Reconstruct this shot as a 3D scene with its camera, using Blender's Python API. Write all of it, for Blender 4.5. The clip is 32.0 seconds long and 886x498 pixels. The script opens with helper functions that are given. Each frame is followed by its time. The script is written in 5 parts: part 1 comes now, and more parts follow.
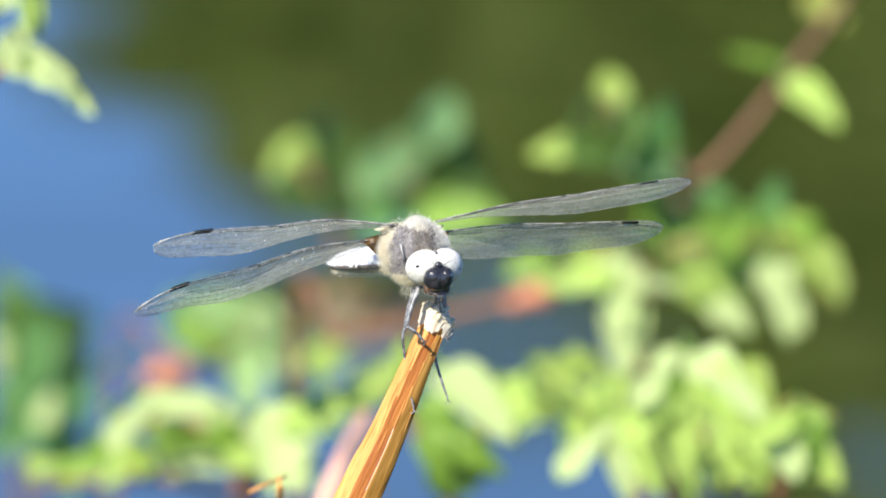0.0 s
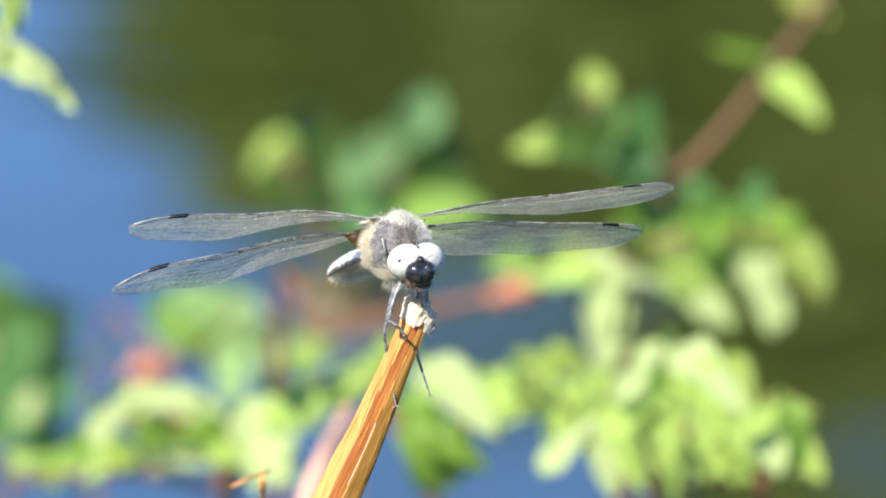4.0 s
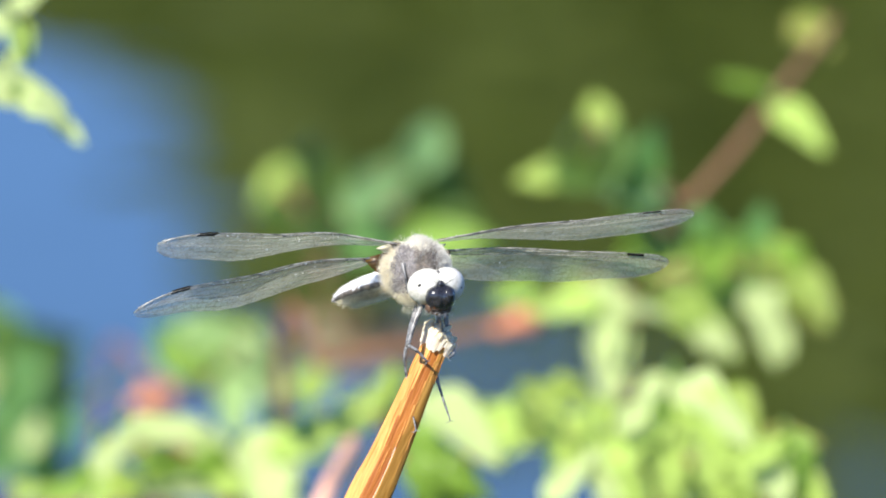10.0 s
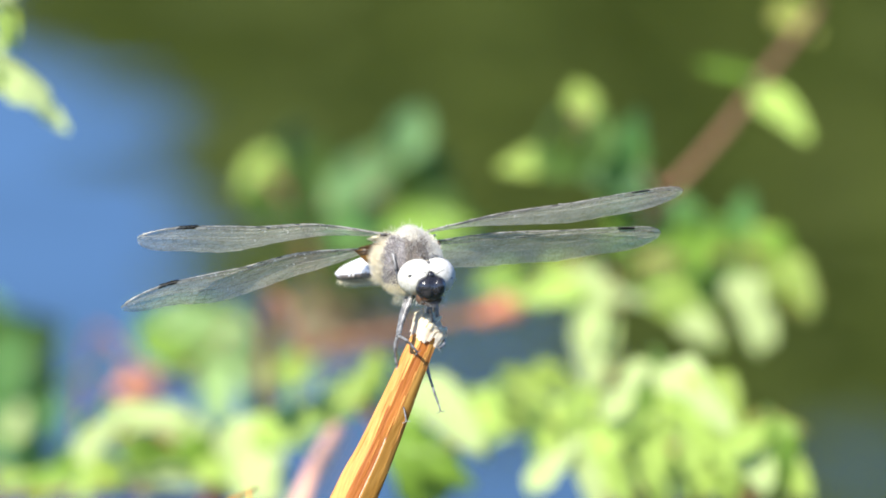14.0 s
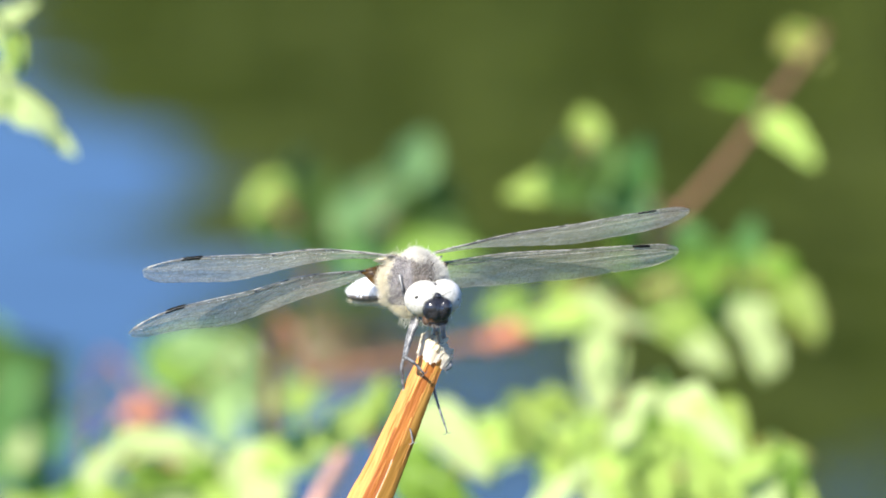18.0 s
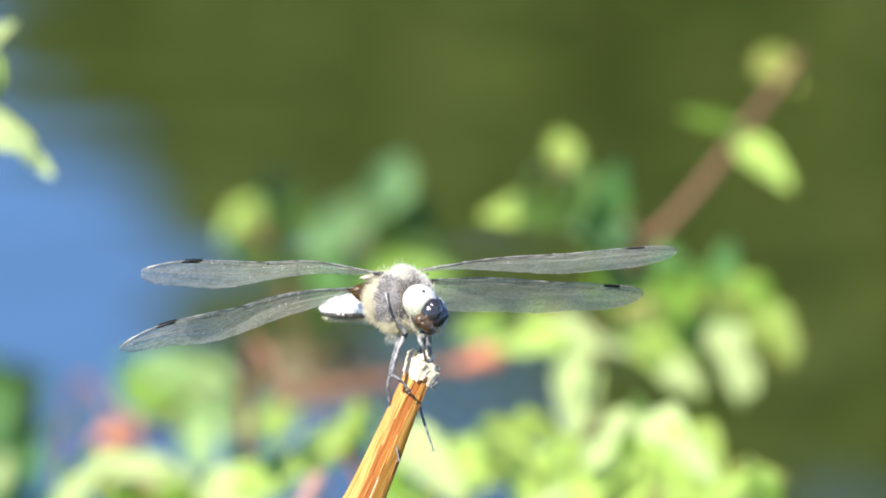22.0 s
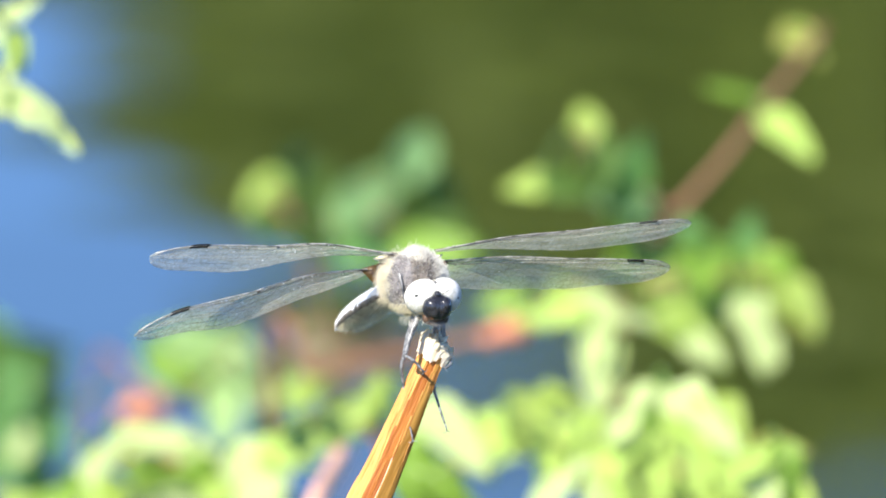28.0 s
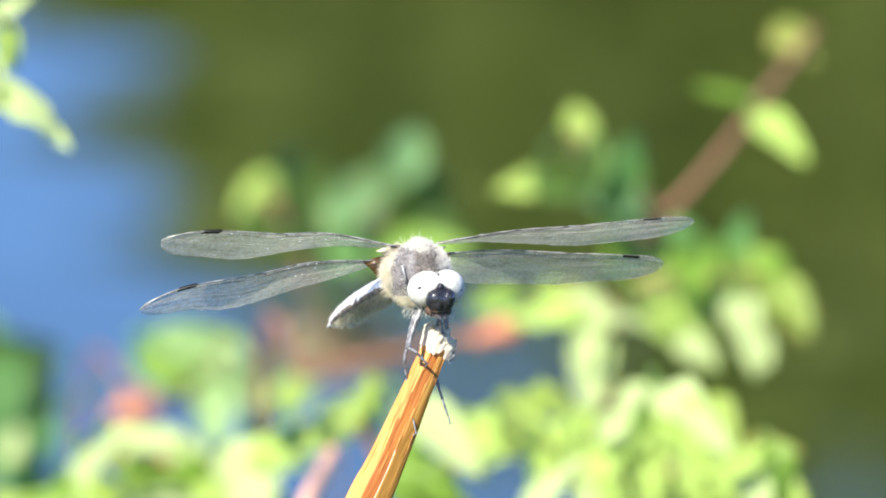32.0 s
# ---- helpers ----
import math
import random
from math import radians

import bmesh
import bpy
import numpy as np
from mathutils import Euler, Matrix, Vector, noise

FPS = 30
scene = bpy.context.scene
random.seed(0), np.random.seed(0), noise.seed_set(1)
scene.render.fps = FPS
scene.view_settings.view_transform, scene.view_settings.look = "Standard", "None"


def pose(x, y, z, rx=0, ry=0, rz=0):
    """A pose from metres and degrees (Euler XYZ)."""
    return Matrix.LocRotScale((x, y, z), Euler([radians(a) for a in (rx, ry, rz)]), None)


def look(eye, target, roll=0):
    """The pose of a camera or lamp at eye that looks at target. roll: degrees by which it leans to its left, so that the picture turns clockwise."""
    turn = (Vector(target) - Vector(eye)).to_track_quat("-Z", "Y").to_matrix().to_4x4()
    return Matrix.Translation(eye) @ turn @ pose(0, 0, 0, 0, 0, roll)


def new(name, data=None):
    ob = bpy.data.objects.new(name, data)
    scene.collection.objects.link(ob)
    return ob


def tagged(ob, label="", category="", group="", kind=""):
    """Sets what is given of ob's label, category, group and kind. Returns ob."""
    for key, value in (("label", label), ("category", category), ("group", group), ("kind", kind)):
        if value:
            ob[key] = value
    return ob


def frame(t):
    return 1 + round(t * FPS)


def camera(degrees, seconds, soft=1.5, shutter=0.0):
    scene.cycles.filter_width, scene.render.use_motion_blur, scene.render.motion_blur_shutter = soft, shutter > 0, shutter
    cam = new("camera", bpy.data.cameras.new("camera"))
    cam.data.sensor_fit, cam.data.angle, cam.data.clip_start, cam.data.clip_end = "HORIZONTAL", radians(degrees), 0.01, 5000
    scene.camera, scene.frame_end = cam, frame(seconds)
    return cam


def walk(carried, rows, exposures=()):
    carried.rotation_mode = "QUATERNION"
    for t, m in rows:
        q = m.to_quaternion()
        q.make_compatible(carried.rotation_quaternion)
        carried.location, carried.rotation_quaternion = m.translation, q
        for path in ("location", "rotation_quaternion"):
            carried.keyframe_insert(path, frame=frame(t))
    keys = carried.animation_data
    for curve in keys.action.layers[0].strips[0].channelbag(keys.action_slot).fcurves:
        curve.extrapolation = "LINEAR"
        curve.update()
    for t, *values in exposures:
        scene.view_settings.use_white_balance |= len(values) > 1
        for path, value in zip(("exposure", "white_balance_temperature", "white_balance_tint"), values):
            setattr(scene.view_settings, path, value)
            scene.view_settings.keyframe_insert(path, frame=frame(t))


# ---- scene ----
# The sight line: the eye kneels by a pond and looks 10 degrees down at a broken reed, 1.5 m off.
TILT = 10.0
EYE_Z = 0.76
NEAR = 1.5
FOV = 4.58

cam = camera(FOV, 32.0, soft=1.9)
cam.data.dof.use_dof = True
cam.data.dof.focus_distance = NEAR
cam.data.dof.aperture_fstop = cam.data.lens / 15.0
BASE = pose(0, 0, EYE_Z, 90 - TILT)

# seconds, turn to the right and up in degrees
PATH = [
    (0, -0.000, 0.000), (0.5, 0.041, 0.013), (1, 0.016, 0.053), (1.5, 0.011, 0.059), (2, -0.002, 0.088), (2.5, 0.007, 0.075),
    (3, 0.032, 0.060), (3.5, 0.084, 0.008), (4, 0.090, -0.029), (4.5, 0.072, -0.037), (6.5, 0.098, 0.056), (7, 0.116, 0.075),
    (7.5, 0.158, 0.112), (8, 0.176, 0.146), (8.5, 0.164, 0.148), (9, 0.153, 0.138), (9.5, 0.075, 0.139), (10, 0.069, 0.132),
    (10.5, 0.122, 0.107), (11, 0.150, 0.101), (11.5, 0.150, 0.115), (12, 0.199, 0.141), (12.5, 0.210, 0.140), (13, 0.178, 0.109),
    (13.5, 0.142, 0.081), (14, 0.156, 0.066), (14.5, 0.184, 0.079), (16.5, 0.170, 0.123), (17, 0.114, 0.125), (17.5, 0.139, 0.161),
    (18, 0.123, 0.201), (18.5, 0.121, 0.212), (19, 0.116, 0.227), (19.5, 0.094, 0.293), (20, 0.125, 0.311), (20.5, 0.199, 0.302),
    (21, 0.266, 0.270), (21.5, 0.283, 0.275), (22, 0.250, 0.319), (22.5, 0.207, 0.320), (23, 0.169, 0.302), (23.5, 0.122, 0.304),
    (24, 0.116, 0.283), (24.5, 0.168, 0.281), (26.5, 0.174, 0.307), (27, 0.161, 0.242), (27.5, 0.133, 0.184), (28, 0.129, 0.179),
    (28.5, 0.149, 0.133), (29, 0.135, 0.115), (29.5, 0.091, 0.127), (30, 0.081, 0.150), (30.5, 0.086, 0.155), (31, 0.124, 0.129),
    (31.5, 0.162, 0.154), (32, 0.171, 0.180),
]
walk(cam, [(t, BASE @ pose(0, 0, 0, b, -a)) for t, a, b in PATH],
     exposures=[(0.0, 1.05), (8.0, 1.05), (13.0, 1.12), (20.0, 1.2), (27.0, 1.32), (32.0, 1.34)])


def at(h, v, d):
    """A place d metres down the sight line, h mm right and v mm up of it as they span at the reed's distance."""
    return BASE @ Vector((h / 1000 * d / NEAR, v / 1000 * d / NEAR, -d))


# ---- world, sun, exposure ----
SUN_EL, SUN_AZ = 42.0, 214.0
world = bpy.data.worlds.new("sky")
world.use_nodes = True
scene.world = world
wn = world.node_tree
sky = wn.nodes.new("ShaderNodeTexSky")
sky.sky_type = "NISHITA"
sky.sun_disc = False
sky.sun_elevation = radians(SUN_EL)
sky.sun_rotation = radians(SUN_AZ)
sky.air_density, sky.dust_density, sky.ozone_density = 0.6, 0.0, 10.0
sky.altitude = 1500
wn.nodes["Background"].inputs[1].default_value = 0.13
wn.links.new(sky.outputs[0], wn.nodes["Background"].inputs[0])
sun_data = bpy.data.lights.new("sun", "SUN")
sun_data.energy, sun_data.angle, sun_data.color = 4.45, radians(0.53), (1.0, 0.95, 0.86)
sun = new("sun", sun_data)
to_sun = Vector((math.sin(radians(SUN_AZ)) * math.cos(radians(SUN_EL)), math.cos(radians(SUN_AZ)) * math.cos(radians(SUN_EL)), math.sin(radians(SUN_EL))))
sun.matrix_world = look(to_sun * 30, (0, 0, 0))


# ---- materials ----
def mat(name, low, high, scale, rough=0.6, bump=0.2, size=0.001, stretch=(1, 1, 1), coat=0.0, spec=0.5, translucent=0.0, fine=7.0, island=False, along=None):
    """A two-scale mottled surface between two colours; scale in marks a metre, size the relief's depth in metres."""
    m = bpy.data.materials.new(name)
    m.use_nodes = True
    nt = m.node_tree
    bs = nt.nodes["Principled BSDF"]
    tc = nt.nodes.new("ShaderNodeTexCoord")
    mp = nt.nodes.new("ShaderNodeMapping")
    mp.inputs["Scale"].default_value = stretch
    if along is not None:
        # the grain runs along a line that leans by this many degrees from upright
        mp.vector_type = "TEXTURE"
        mp.inputs["Rotation"].default_value = (0, 0, radians(along))
        mp.inputs["Scale"].default_value = (1, 24, 1)
    nt.links.new(tc.outputs["Object"], mp.inputs[0])
    n1, n2 = nt.nodes.new("ShaderNodeTexNoise"), nt.nodes.new("ShaderNodeTexNoise")
    for n, s, d in ((n1, scale, 3.0), (n2, scale * fine, 4.0)):
        n.inputs["Scale"].default_value, n.inputs["Detail"].default_value = s, d
        nt.links.new(mp.outputs[0], n.inputs["Vector"])
    mix = nt.nodes.new("ShaderNodeMath")
    mix.operation = "MULTIPLY_ADD"
    mix.inputs[1].default_value = 0.45
    nt.links.new(n2.outputs["Fac"], mix.inputs[0])
    half = nt.nodes.new("ShaderNodeMath")
    half.operation = "MULTIPLY"
    half.inputs[1].default_value = 0.55
    nt.links.new(n1.outputs["Fac"], half.inputs[0])
    nt.links.new(half.outputs[0], mix.inputs[2])
    ramp = nt.nodes.new("ShaderNodeValToRGB")
    ramp.color_ramp.elements[0].position, ramp.color_ramp.elements[0].color = 0.36, (*low, 1)
    ramp.color_ramp.elements[1].position, ramp.color_ramp.elements[1].color = 0.64, (*high, 1)
    nt.links.new(mix.outputs[0], ramp.inputs[0])
    hsv = nt.nodes.new("ShaderNodeHueSaturation")
    rnd = nt.nodes.new("ShaderNodeNewGeometry" if island else "ShaderNodeObjectInfo")
    vary = nt.nodes.new("ShaderNodeMapRange")
    vary.inputs["To Min"].default_value, vary.inputs["To Max"].default_value = 0.85, 1.12
    nt.links.new(rnd.outputs["Random Per Island" if island else "Random"], vary.inputs["Value"])
    nt.links.new(vary.outputs[0], hsv.inputs["Value"])
    nt.links.new(ramp.outputs[0], hsv.inputs["Color"])
    nt.links.new(hsv.outputs[0], bs.inputs["Base Color"])
    bs.inputs["Roughness"].default_value = rough
    bs.inputs["Specular IOR Level"].default_value = spec
    bs.inputs["Coat Weight"].default_value = coat
    if bump:
        bp = nt.nodes.new("ShaderNodeBump")
        bp.inputs["Strength"].default_value, bp.inputs["Distance"].default_value = bump, size
        nt.links.new(mix.outputs[0], bp.inputs["Height"])
        nt.links.new(bp.outputs[0], bs.inputs["Normal"])
    if translucent:
        tr = nt.nodes.new("ShaderNodeBsdfTranslucent")
        nt.links.new(hsv.outputs[0], tr.inputs[0])
        ms = nt.nodes.new("ShaderNodeMixShader")
        ms.inputs[0].default_value = translucent
        nt.links.new(bs.outputs[0], ms.inputs[1])
        nt.links.new(tr.outputs[0], ms.inputs[2])
        nt.links.new(ms.outputs[0], nt.nodes["Material Output"].inputs[0])
    return m


def membrane_mat():
    """Clear wing skin: mostly see-through, with a milky sheen and a fine mesh of cells."""
    m = bpy.data.materials.new("wing_membrane")
    m.use_nodes = True
    nt = m.node_tree
    bs = nt.nodes["Principled BSDF"]
    tc = nt.nodes.new("ShaderNodeTexCoord")
    vo = nt.nodes.new("ShaderNodeTexVoronoi")
    vo.feature = "DISTANCE_TO_EDGE"
    vo.inputs["Scale"].default_value = 1150
    nt.links.new(tc.outputs["Object"], vo.inputs["Vector"])
    edge = nt.nodes.new("ShaderNodeMapRange")
    edge.inputs["From Min"].default_value, edge.inputs["From Max"].default_value = 0.02, 0.11
    edge.inputs["To Min"].default_value, edge.inputs["To Max"].default_value = 1.0, 0.0
    nt.links.new(vo.outputs["Distance"], edge.inputs["Value"])
    no = nt.nodes.new("ShaderNodeTexNoise")
    no.inputs["Scale"].default_value, no.inputs["Detail"].default_value = 170, 4
    nt.links.new(tc.outputs["Object"], no.inputs["Vector"])
    col = nt.nodes.new("ShaderNodeMix")
    col.data_type = "RGBA"
    col.inputs[6].default_value, col.inputs[7].default_value = (0.92, 0.94, 0.80, 1), (0.44, 0.43, 0.32, 1)
    nt.links.new(edge.outputs[0], col.inputs[0])
    nt.links.new(col.outputs[2], bs.inputs["Base Color"])
    bs.inputs["Roughness"].default_value = 0.16
    bs.inputs["Specular IOR Level"].default_value = 0.9
    glow = nt.nodes.new("ShaderNodeBsdfTranslucent")
    nt.links.new(col.outputs[2], glow.inputs[0])
    skin = nt.nodes.new("ShaderNodeMixShader")
    skin.inputs[0].default_value = 0.45
    nt.links.new(bs.outputs[0], skin.inputs[1])
    nt.links.new(glow.outputs[0], skin.inputs[2])
    bp = nt.nodes.new("ShaderNodeBump")
    bp.inputs["Strength"].default_value, bp.inputs["Distance"].default_value = 1.0, 0.00035
    fine = nt.nodes.new("ShaderNodeTexNoise")
    fine.inputs["Scale"].default_value, fine.inputs["Detail"].default_value = 900, 2
    nt.links.new(tc.outputs["Object"], fine.inputs["Vector"])
    nt.links.new(fine.outputs["Fac"], bp.inputs["Height"])
    nt.links.new(bp.outputs[0], bs.inputs["Normal"])
    fac = nt.nodes.new("ShaderNodeMath")
    fac.operation = "MULTIPLY_ADD"
    fac.inputs[1].default_value = 0.22
    nt.links.new(edge.outputs[0], fac.inputs[0])
    base = nt.nodes.new("ShaderNodeMapRange")
    base.inputs["To Min"].default_value, base.inputs["To Max"].default_value = 0.17, 0.58
    nt.links.new(no.outputs["Fac"], base.inputs["Value"])
    nt.links.new(base.outputs[0], fac.inputs[2])
    cl = nt.nodes.new("ShaderNodeBsdfTransparent")
    ms = nt.nodes.new("ShaderNodeMixShader")
    nt.links.new(fac.outputs[0], ms.inputs[0])
    nt.links.new(cl.outputs[0], ms.inputs[1])
    nt.links.new(skin.outputs[0], ms.inputs[2])
    nt.links.new(ms.outputs[0], nt.nodes["Material Output"].inputs[0])
    return m


def water_mat():
    m = bpy.data.materials.new("pond_water")
    m.use_nodes = True
    nt = m.node_tree
    bs = nt.nodes["Principled BSDF"]
    bs.inputs["Base Color"].default_value = (0.026, 0.038, 0.008, 1)
    bs.inputs["Roughness"].default_value = 0.02
    bs.inputs["IOR"].default_value = 1.5
    tc = nt.nodes.new("ShaderNodeTexCoord")
    hs = []
    for scale, stretch, w in ((2.2, (0.5, 1.0, 1), 1.0), (9.0, (0.35, 1.0, 1), 0.16)):
        mp = nt.nodes.new("ShaderNodeMapping")
        mp.inputs["Scale"].default_value = stretch
        mp.inputs["Rotation"].default_value = (0, 0, radians(8))
        nt.links.new(tc.outputs["Object"], mp.inputs[0])
        n = nt.nodes.new("ShaderNodeTexNoise")
        n.inputs["Scale"].default_value, n.inputs["Detail"].default_value = scale, 2.0
        nt.links.new(mp.outputs[0], n.inputs["Vector"])
        k = nt.nodes.new("ShaderNodeMath")
        k.operation = "MULTIPLY"
        k.inputs[1].default_value = w
        nt.links.new(n.outputs["Fac"], k.inputs[0])
        hs.append(k)
    add = nt.nodes.new("ShaderNodeMath")
    nt.links.new(hs[0].outputs[0], add.inputs[0])
    nt.links.new(hs[1].outputs[0], add.inputs[1])
    # two patches of fine ripples where the shoots break the surface
    geo = nt.nodes.new("ShaderNodeNewGeometry")
    wide = nt.nodes.new("ShaderNodeMapping")
    wide.inputs["Scale"].default_value = (1, .2, 1)
    nt.links.new(geo.outputs["Position"], wide.inputs[0])
    patches = []
    for x, y, reach, strength in ((0.165, 3.885, 0.038, 0.30), (0.025, 4.11, 0.055, 0.60)):
        away = nt.nodes.new("ShaderNodeVectorMath")
        away.operation = "DISTANCE"
        away.inputs[1].default_value = (x, y * .2, 0)
        nt.links.new(wide.outputs[0], away.inputs[0])
        fade = nt.nodes.new("ShaderNodeMapRange")
        fade.inputs["From Min"].default_value, fade.inputs["From Max"].default_value = reach, reach * .3
        fade.inputs["To Min"].default_value, fade.inputs["To Max"].default_value = 0.0, strength
        nt.links.new(away.outputs["Value"], fade.inputs["Value"])
        patches.append(fade)
    patch = nt.nodes.new("ShaderNodeMath")
    nt.links.new(patches[0].outputs[0], patch.inputs[0])
    nt.links.new(patches[1].outputs[0], patch.inputs[1])
    chop = nt.nodes.new("ShaderNodeTexNoise")
    chop.inputs["Scale"].default_value, chop.inputs["Detail"].default_value = 45.0, 2.0
    nt.links.new(tc.outputs["Object"], chop.inputs["Vector"])
    high = nt.nodes.new("ShaderNodeMath")
    high.operation = "MULTIPLY_ADD"
    nt.links.new(chop.outputs["Fac"], high.inputs[0])
    nt.links.new(patch.outputs[0], high.inputs[1])
    nt.links.new(add.outputs[0], high.inputs[2])
    bp = nt.nodes.new("ShaderNodeBump")
    bp.inputs["Strength"].default_value, bp.inputs["Distance"].default_value = 1.0, RIPPLE
    nt.links.new(high.outputs[0], bp.inputs["Height"])
    nt.links.new(bp.outputs[0], bs.inputs["Normal"])
    return m


RIPPLE = 0.0030
M_WATER = water_mat()
M_GROUND = mat("bank_soil", (0.05, 0.04, 0.02), (0.10, 0.12, 0.04), 3.0, 0.95, 0.5, 0.03)
M_BARK = mat("tree_bark", (0.05, 0.04, 0.03), (0.14, 0.11, 0.08), 5.0, 0.9, 0.6, 0.02, (1, 1, 0.2))
M_CROWN = mat("tree_leaf", (0.102, 0.134, 0.016), (0.160, 0.198, 0.027), 0.8, 0.6, 0.0, translucent=0.3, island=True)
# the pale, sunlit and shaded tones hold light and shade in their colour
M_PALE = mat("sunlit_pale_leaf", (0.44, 0.57, 0.17), (0.62, 0.72, 0.34), 90, 0.30, 0.5, 0.0010, translucent=0.3)
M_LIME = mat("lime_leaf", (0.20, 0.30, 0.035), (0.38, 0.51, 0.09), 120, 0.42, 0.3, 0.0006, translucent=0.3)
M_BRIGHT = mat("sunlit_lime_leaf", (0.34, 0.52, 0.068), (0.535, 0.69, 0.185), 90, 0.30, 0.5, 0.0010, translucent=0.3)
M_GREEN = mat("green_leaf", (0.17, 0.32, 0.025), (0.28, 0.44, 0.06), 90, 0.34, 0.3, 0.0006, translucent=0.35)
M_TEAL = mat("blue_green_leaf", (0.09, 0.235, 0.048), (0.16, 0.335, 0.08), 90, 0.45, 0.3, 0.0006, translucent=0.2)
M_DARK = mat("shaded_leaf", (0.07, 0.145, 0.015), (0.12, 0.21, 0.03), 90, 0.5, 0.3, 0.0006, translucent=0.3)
M_OLIVE = mat("olive_yellow_leaf", (0.17, 0.19, 0.025), (0.29, 0.30, 0.05), 120, 0.45, 0.3, 0.0006, translucent=0.25)
M_GREYGREEN = mat("dusty_green_leaf", (0.12, 0.25, 0.07), (0.20, 0.33, 0.13), 90, 0.40, 0.3, 0.0006, translucent=0.25)
M_SOFT = mat("soft_green_leaf", (0.22, 0.38, 0.10), (0.34, 0.48, 0.18), 90, 0.38, 0.3, 0.0006, translucent=0.3)
M_DEAD = mat("dead_leaf", (0.14, 0.11, 0.055), (0.23, 0.18, 0.095), 90, 0.6, 0.3, 0.0006, translucent=0.2)
M_STEM = mat("red_brown_stem", (0.17, 0.070, 0.034), (0.27, 0.122, 0.062), 120, 0.6, 0.4, 0.0005, (1, 1, 0.3))
M_BUD = mat("orange_bud", (0.46, 0.16, 0.075), (0.60, 0.25, 0.13), 150, 0.5, 0.3, 0.0005)
M_PINK = mat("pink_stem", (0.60, 0.30, 0.19), (0.78, 0.44, 0.30), 150, 0.5, 0.3, 0.0005)
M_STRAW = mat("dry_reed", (0.52, 0.18, 0.025), (0.84, 0.42, 0.115), 1000, 0.62, 0.9, 0.0003, fine=3.5, along=-24.3)
M_SPLIT = mat("russet_split", (0.29, 0.072, 0.004), (0.46, 0.16, 0.018), 1000, 0.6, 0.9, 0.0003, fine=3.5, along=-24.3)
# darker olive-gold reed, the shade of the stalk's right face in its colour
M_REED_SHADE = mat("shaded_olive_gold_reed", (0.38, 0.17, 0.018), (0.64, 0.34, 0.07), 1000, 0.55, 0.7, 0.0003, fine=3.5, along=-24.3, translucent=0.35)
M_TORN = mat("torn_pith", (0.92, 0.80, 0.55), (0.97, 0.92, 0.76), 900, 0.8, 0.4, 0.0002, translucent=0.4)
M_THORAX = mat("thorax_shell", (0.06, 0.052, 0.055), (0.30, 0.275, 0.27), 650, 0.5, 0.8, 0.0004)
M_GOLD = mat("golden_hair", (0.90, 0.84, 0.68), (0.97, 0.94, 0.85), 500, 0.6, 0.0, translucent=0.5, island=True)
M_HAIR = mat("buff_hair", (0.92, 0.86, 0.66), (0.98, 0.95, 0.84), 700, 0.6, 0.0, translucent=0.6, island=True)
M_GREYHAIR = mat("grey_hair", (0.74, 0.71, 0.64), (0.90, 0.88, 0.81), 700, 0.6, 0.0, translucent=0.3, island=True)
M_DARKHAIR = mat("dark_hair", (0.13, 0.115, 0.11), (0.40, 0.36, 0.33), 700, 0.55, 0.0, island=True)
M_EYE = mat("pale_eye", (0.42, 0.41, 0.33), (0.77, 0.74, 0.68), 480, 0.42, 0.15, 0.0002, coat=0.1)
M_BLACK = mat("black_face", (0.008, 0.008, 0.011), (0.045, 0.043, 0.046), 700, 0.22, 0.5, 0.00018, coat=0.6)
# olive tint that also holds the shading low on the eye
M_EYELOW = mat("olive_shaded_eye", (0.30, 0.30, 0.19), (0.60, 0.58, 0.44), 600, 0.35, 0.05, 0.0001, coat=0.2)
M_MOUTH = mat("brown_mouth", (0.008, 0.007, 0.006), (0.16, 0.085, 0.04), 2300, 0.3, 0.3, 0.0002)
M_CREAM = mat("cream_plate", (0.55, 0.48, 0.30), (0.78, 0.72, 0.54), 800, 0.5, 0.2, 0.0002)
M_BUFF = mat("buff_shell", (0.52, 0.47, 0.36), (0.74, 0.70, 0.58), 700, 0.7, 0.6, 0.0003)
M_AMBER = mat("amber_wing_base", (0.06, 0.028, 0.006), (0.20, 0.10, 0.02), 500, 0.4, 0.2, 0.0002)
M_BLOOM = mat("white_bloom", (0.72, 0.72, 0.70), (0.90, 0.89, 0.87), 500, 0.6, 0.2, 0.0002)
M_FLANK = mat("grey_flank", (0.045, 0.036, 0.028), (0.30, 0.25, 0.20), 620, 0.55, 0.4, 0.0003)
M_TAN = mat("tan_belly", (0.24, 0.20, 0.145), (0.62, 0.56, 0.45), 420, 0.6, 0.4, 0.0003)
M_LEG = mat("dusted_leg", (0.010, 0.010, 0.011), (0.36, 0.355, 0.35), 1100, 0.35, 0.3, 0.0001, fine=3.0)
# the strong dark-to-pale mottling of both vein materials paints their glitter
M_VEIN = mat("wing_vein", (0.012, 0.010, 0.008), (0.50, 0.47, 0.42), 900, 0.28, 0.0)
M_FINEVEIN = mat("fine_wing_vein", (0.04, 0.036, 0.03), (0.60, 0.57, 0.48), 420, 0.35, 0.0)
# pale colour that paints the sparkle of the wing cells
M_GLINT = mat("painted_glint", (0.42, 0.42, 0.38), (0.86, 0.85, 0.80), 900, 0.2, 0.3, 0.0001, spec=0.8, translucent=0.4)
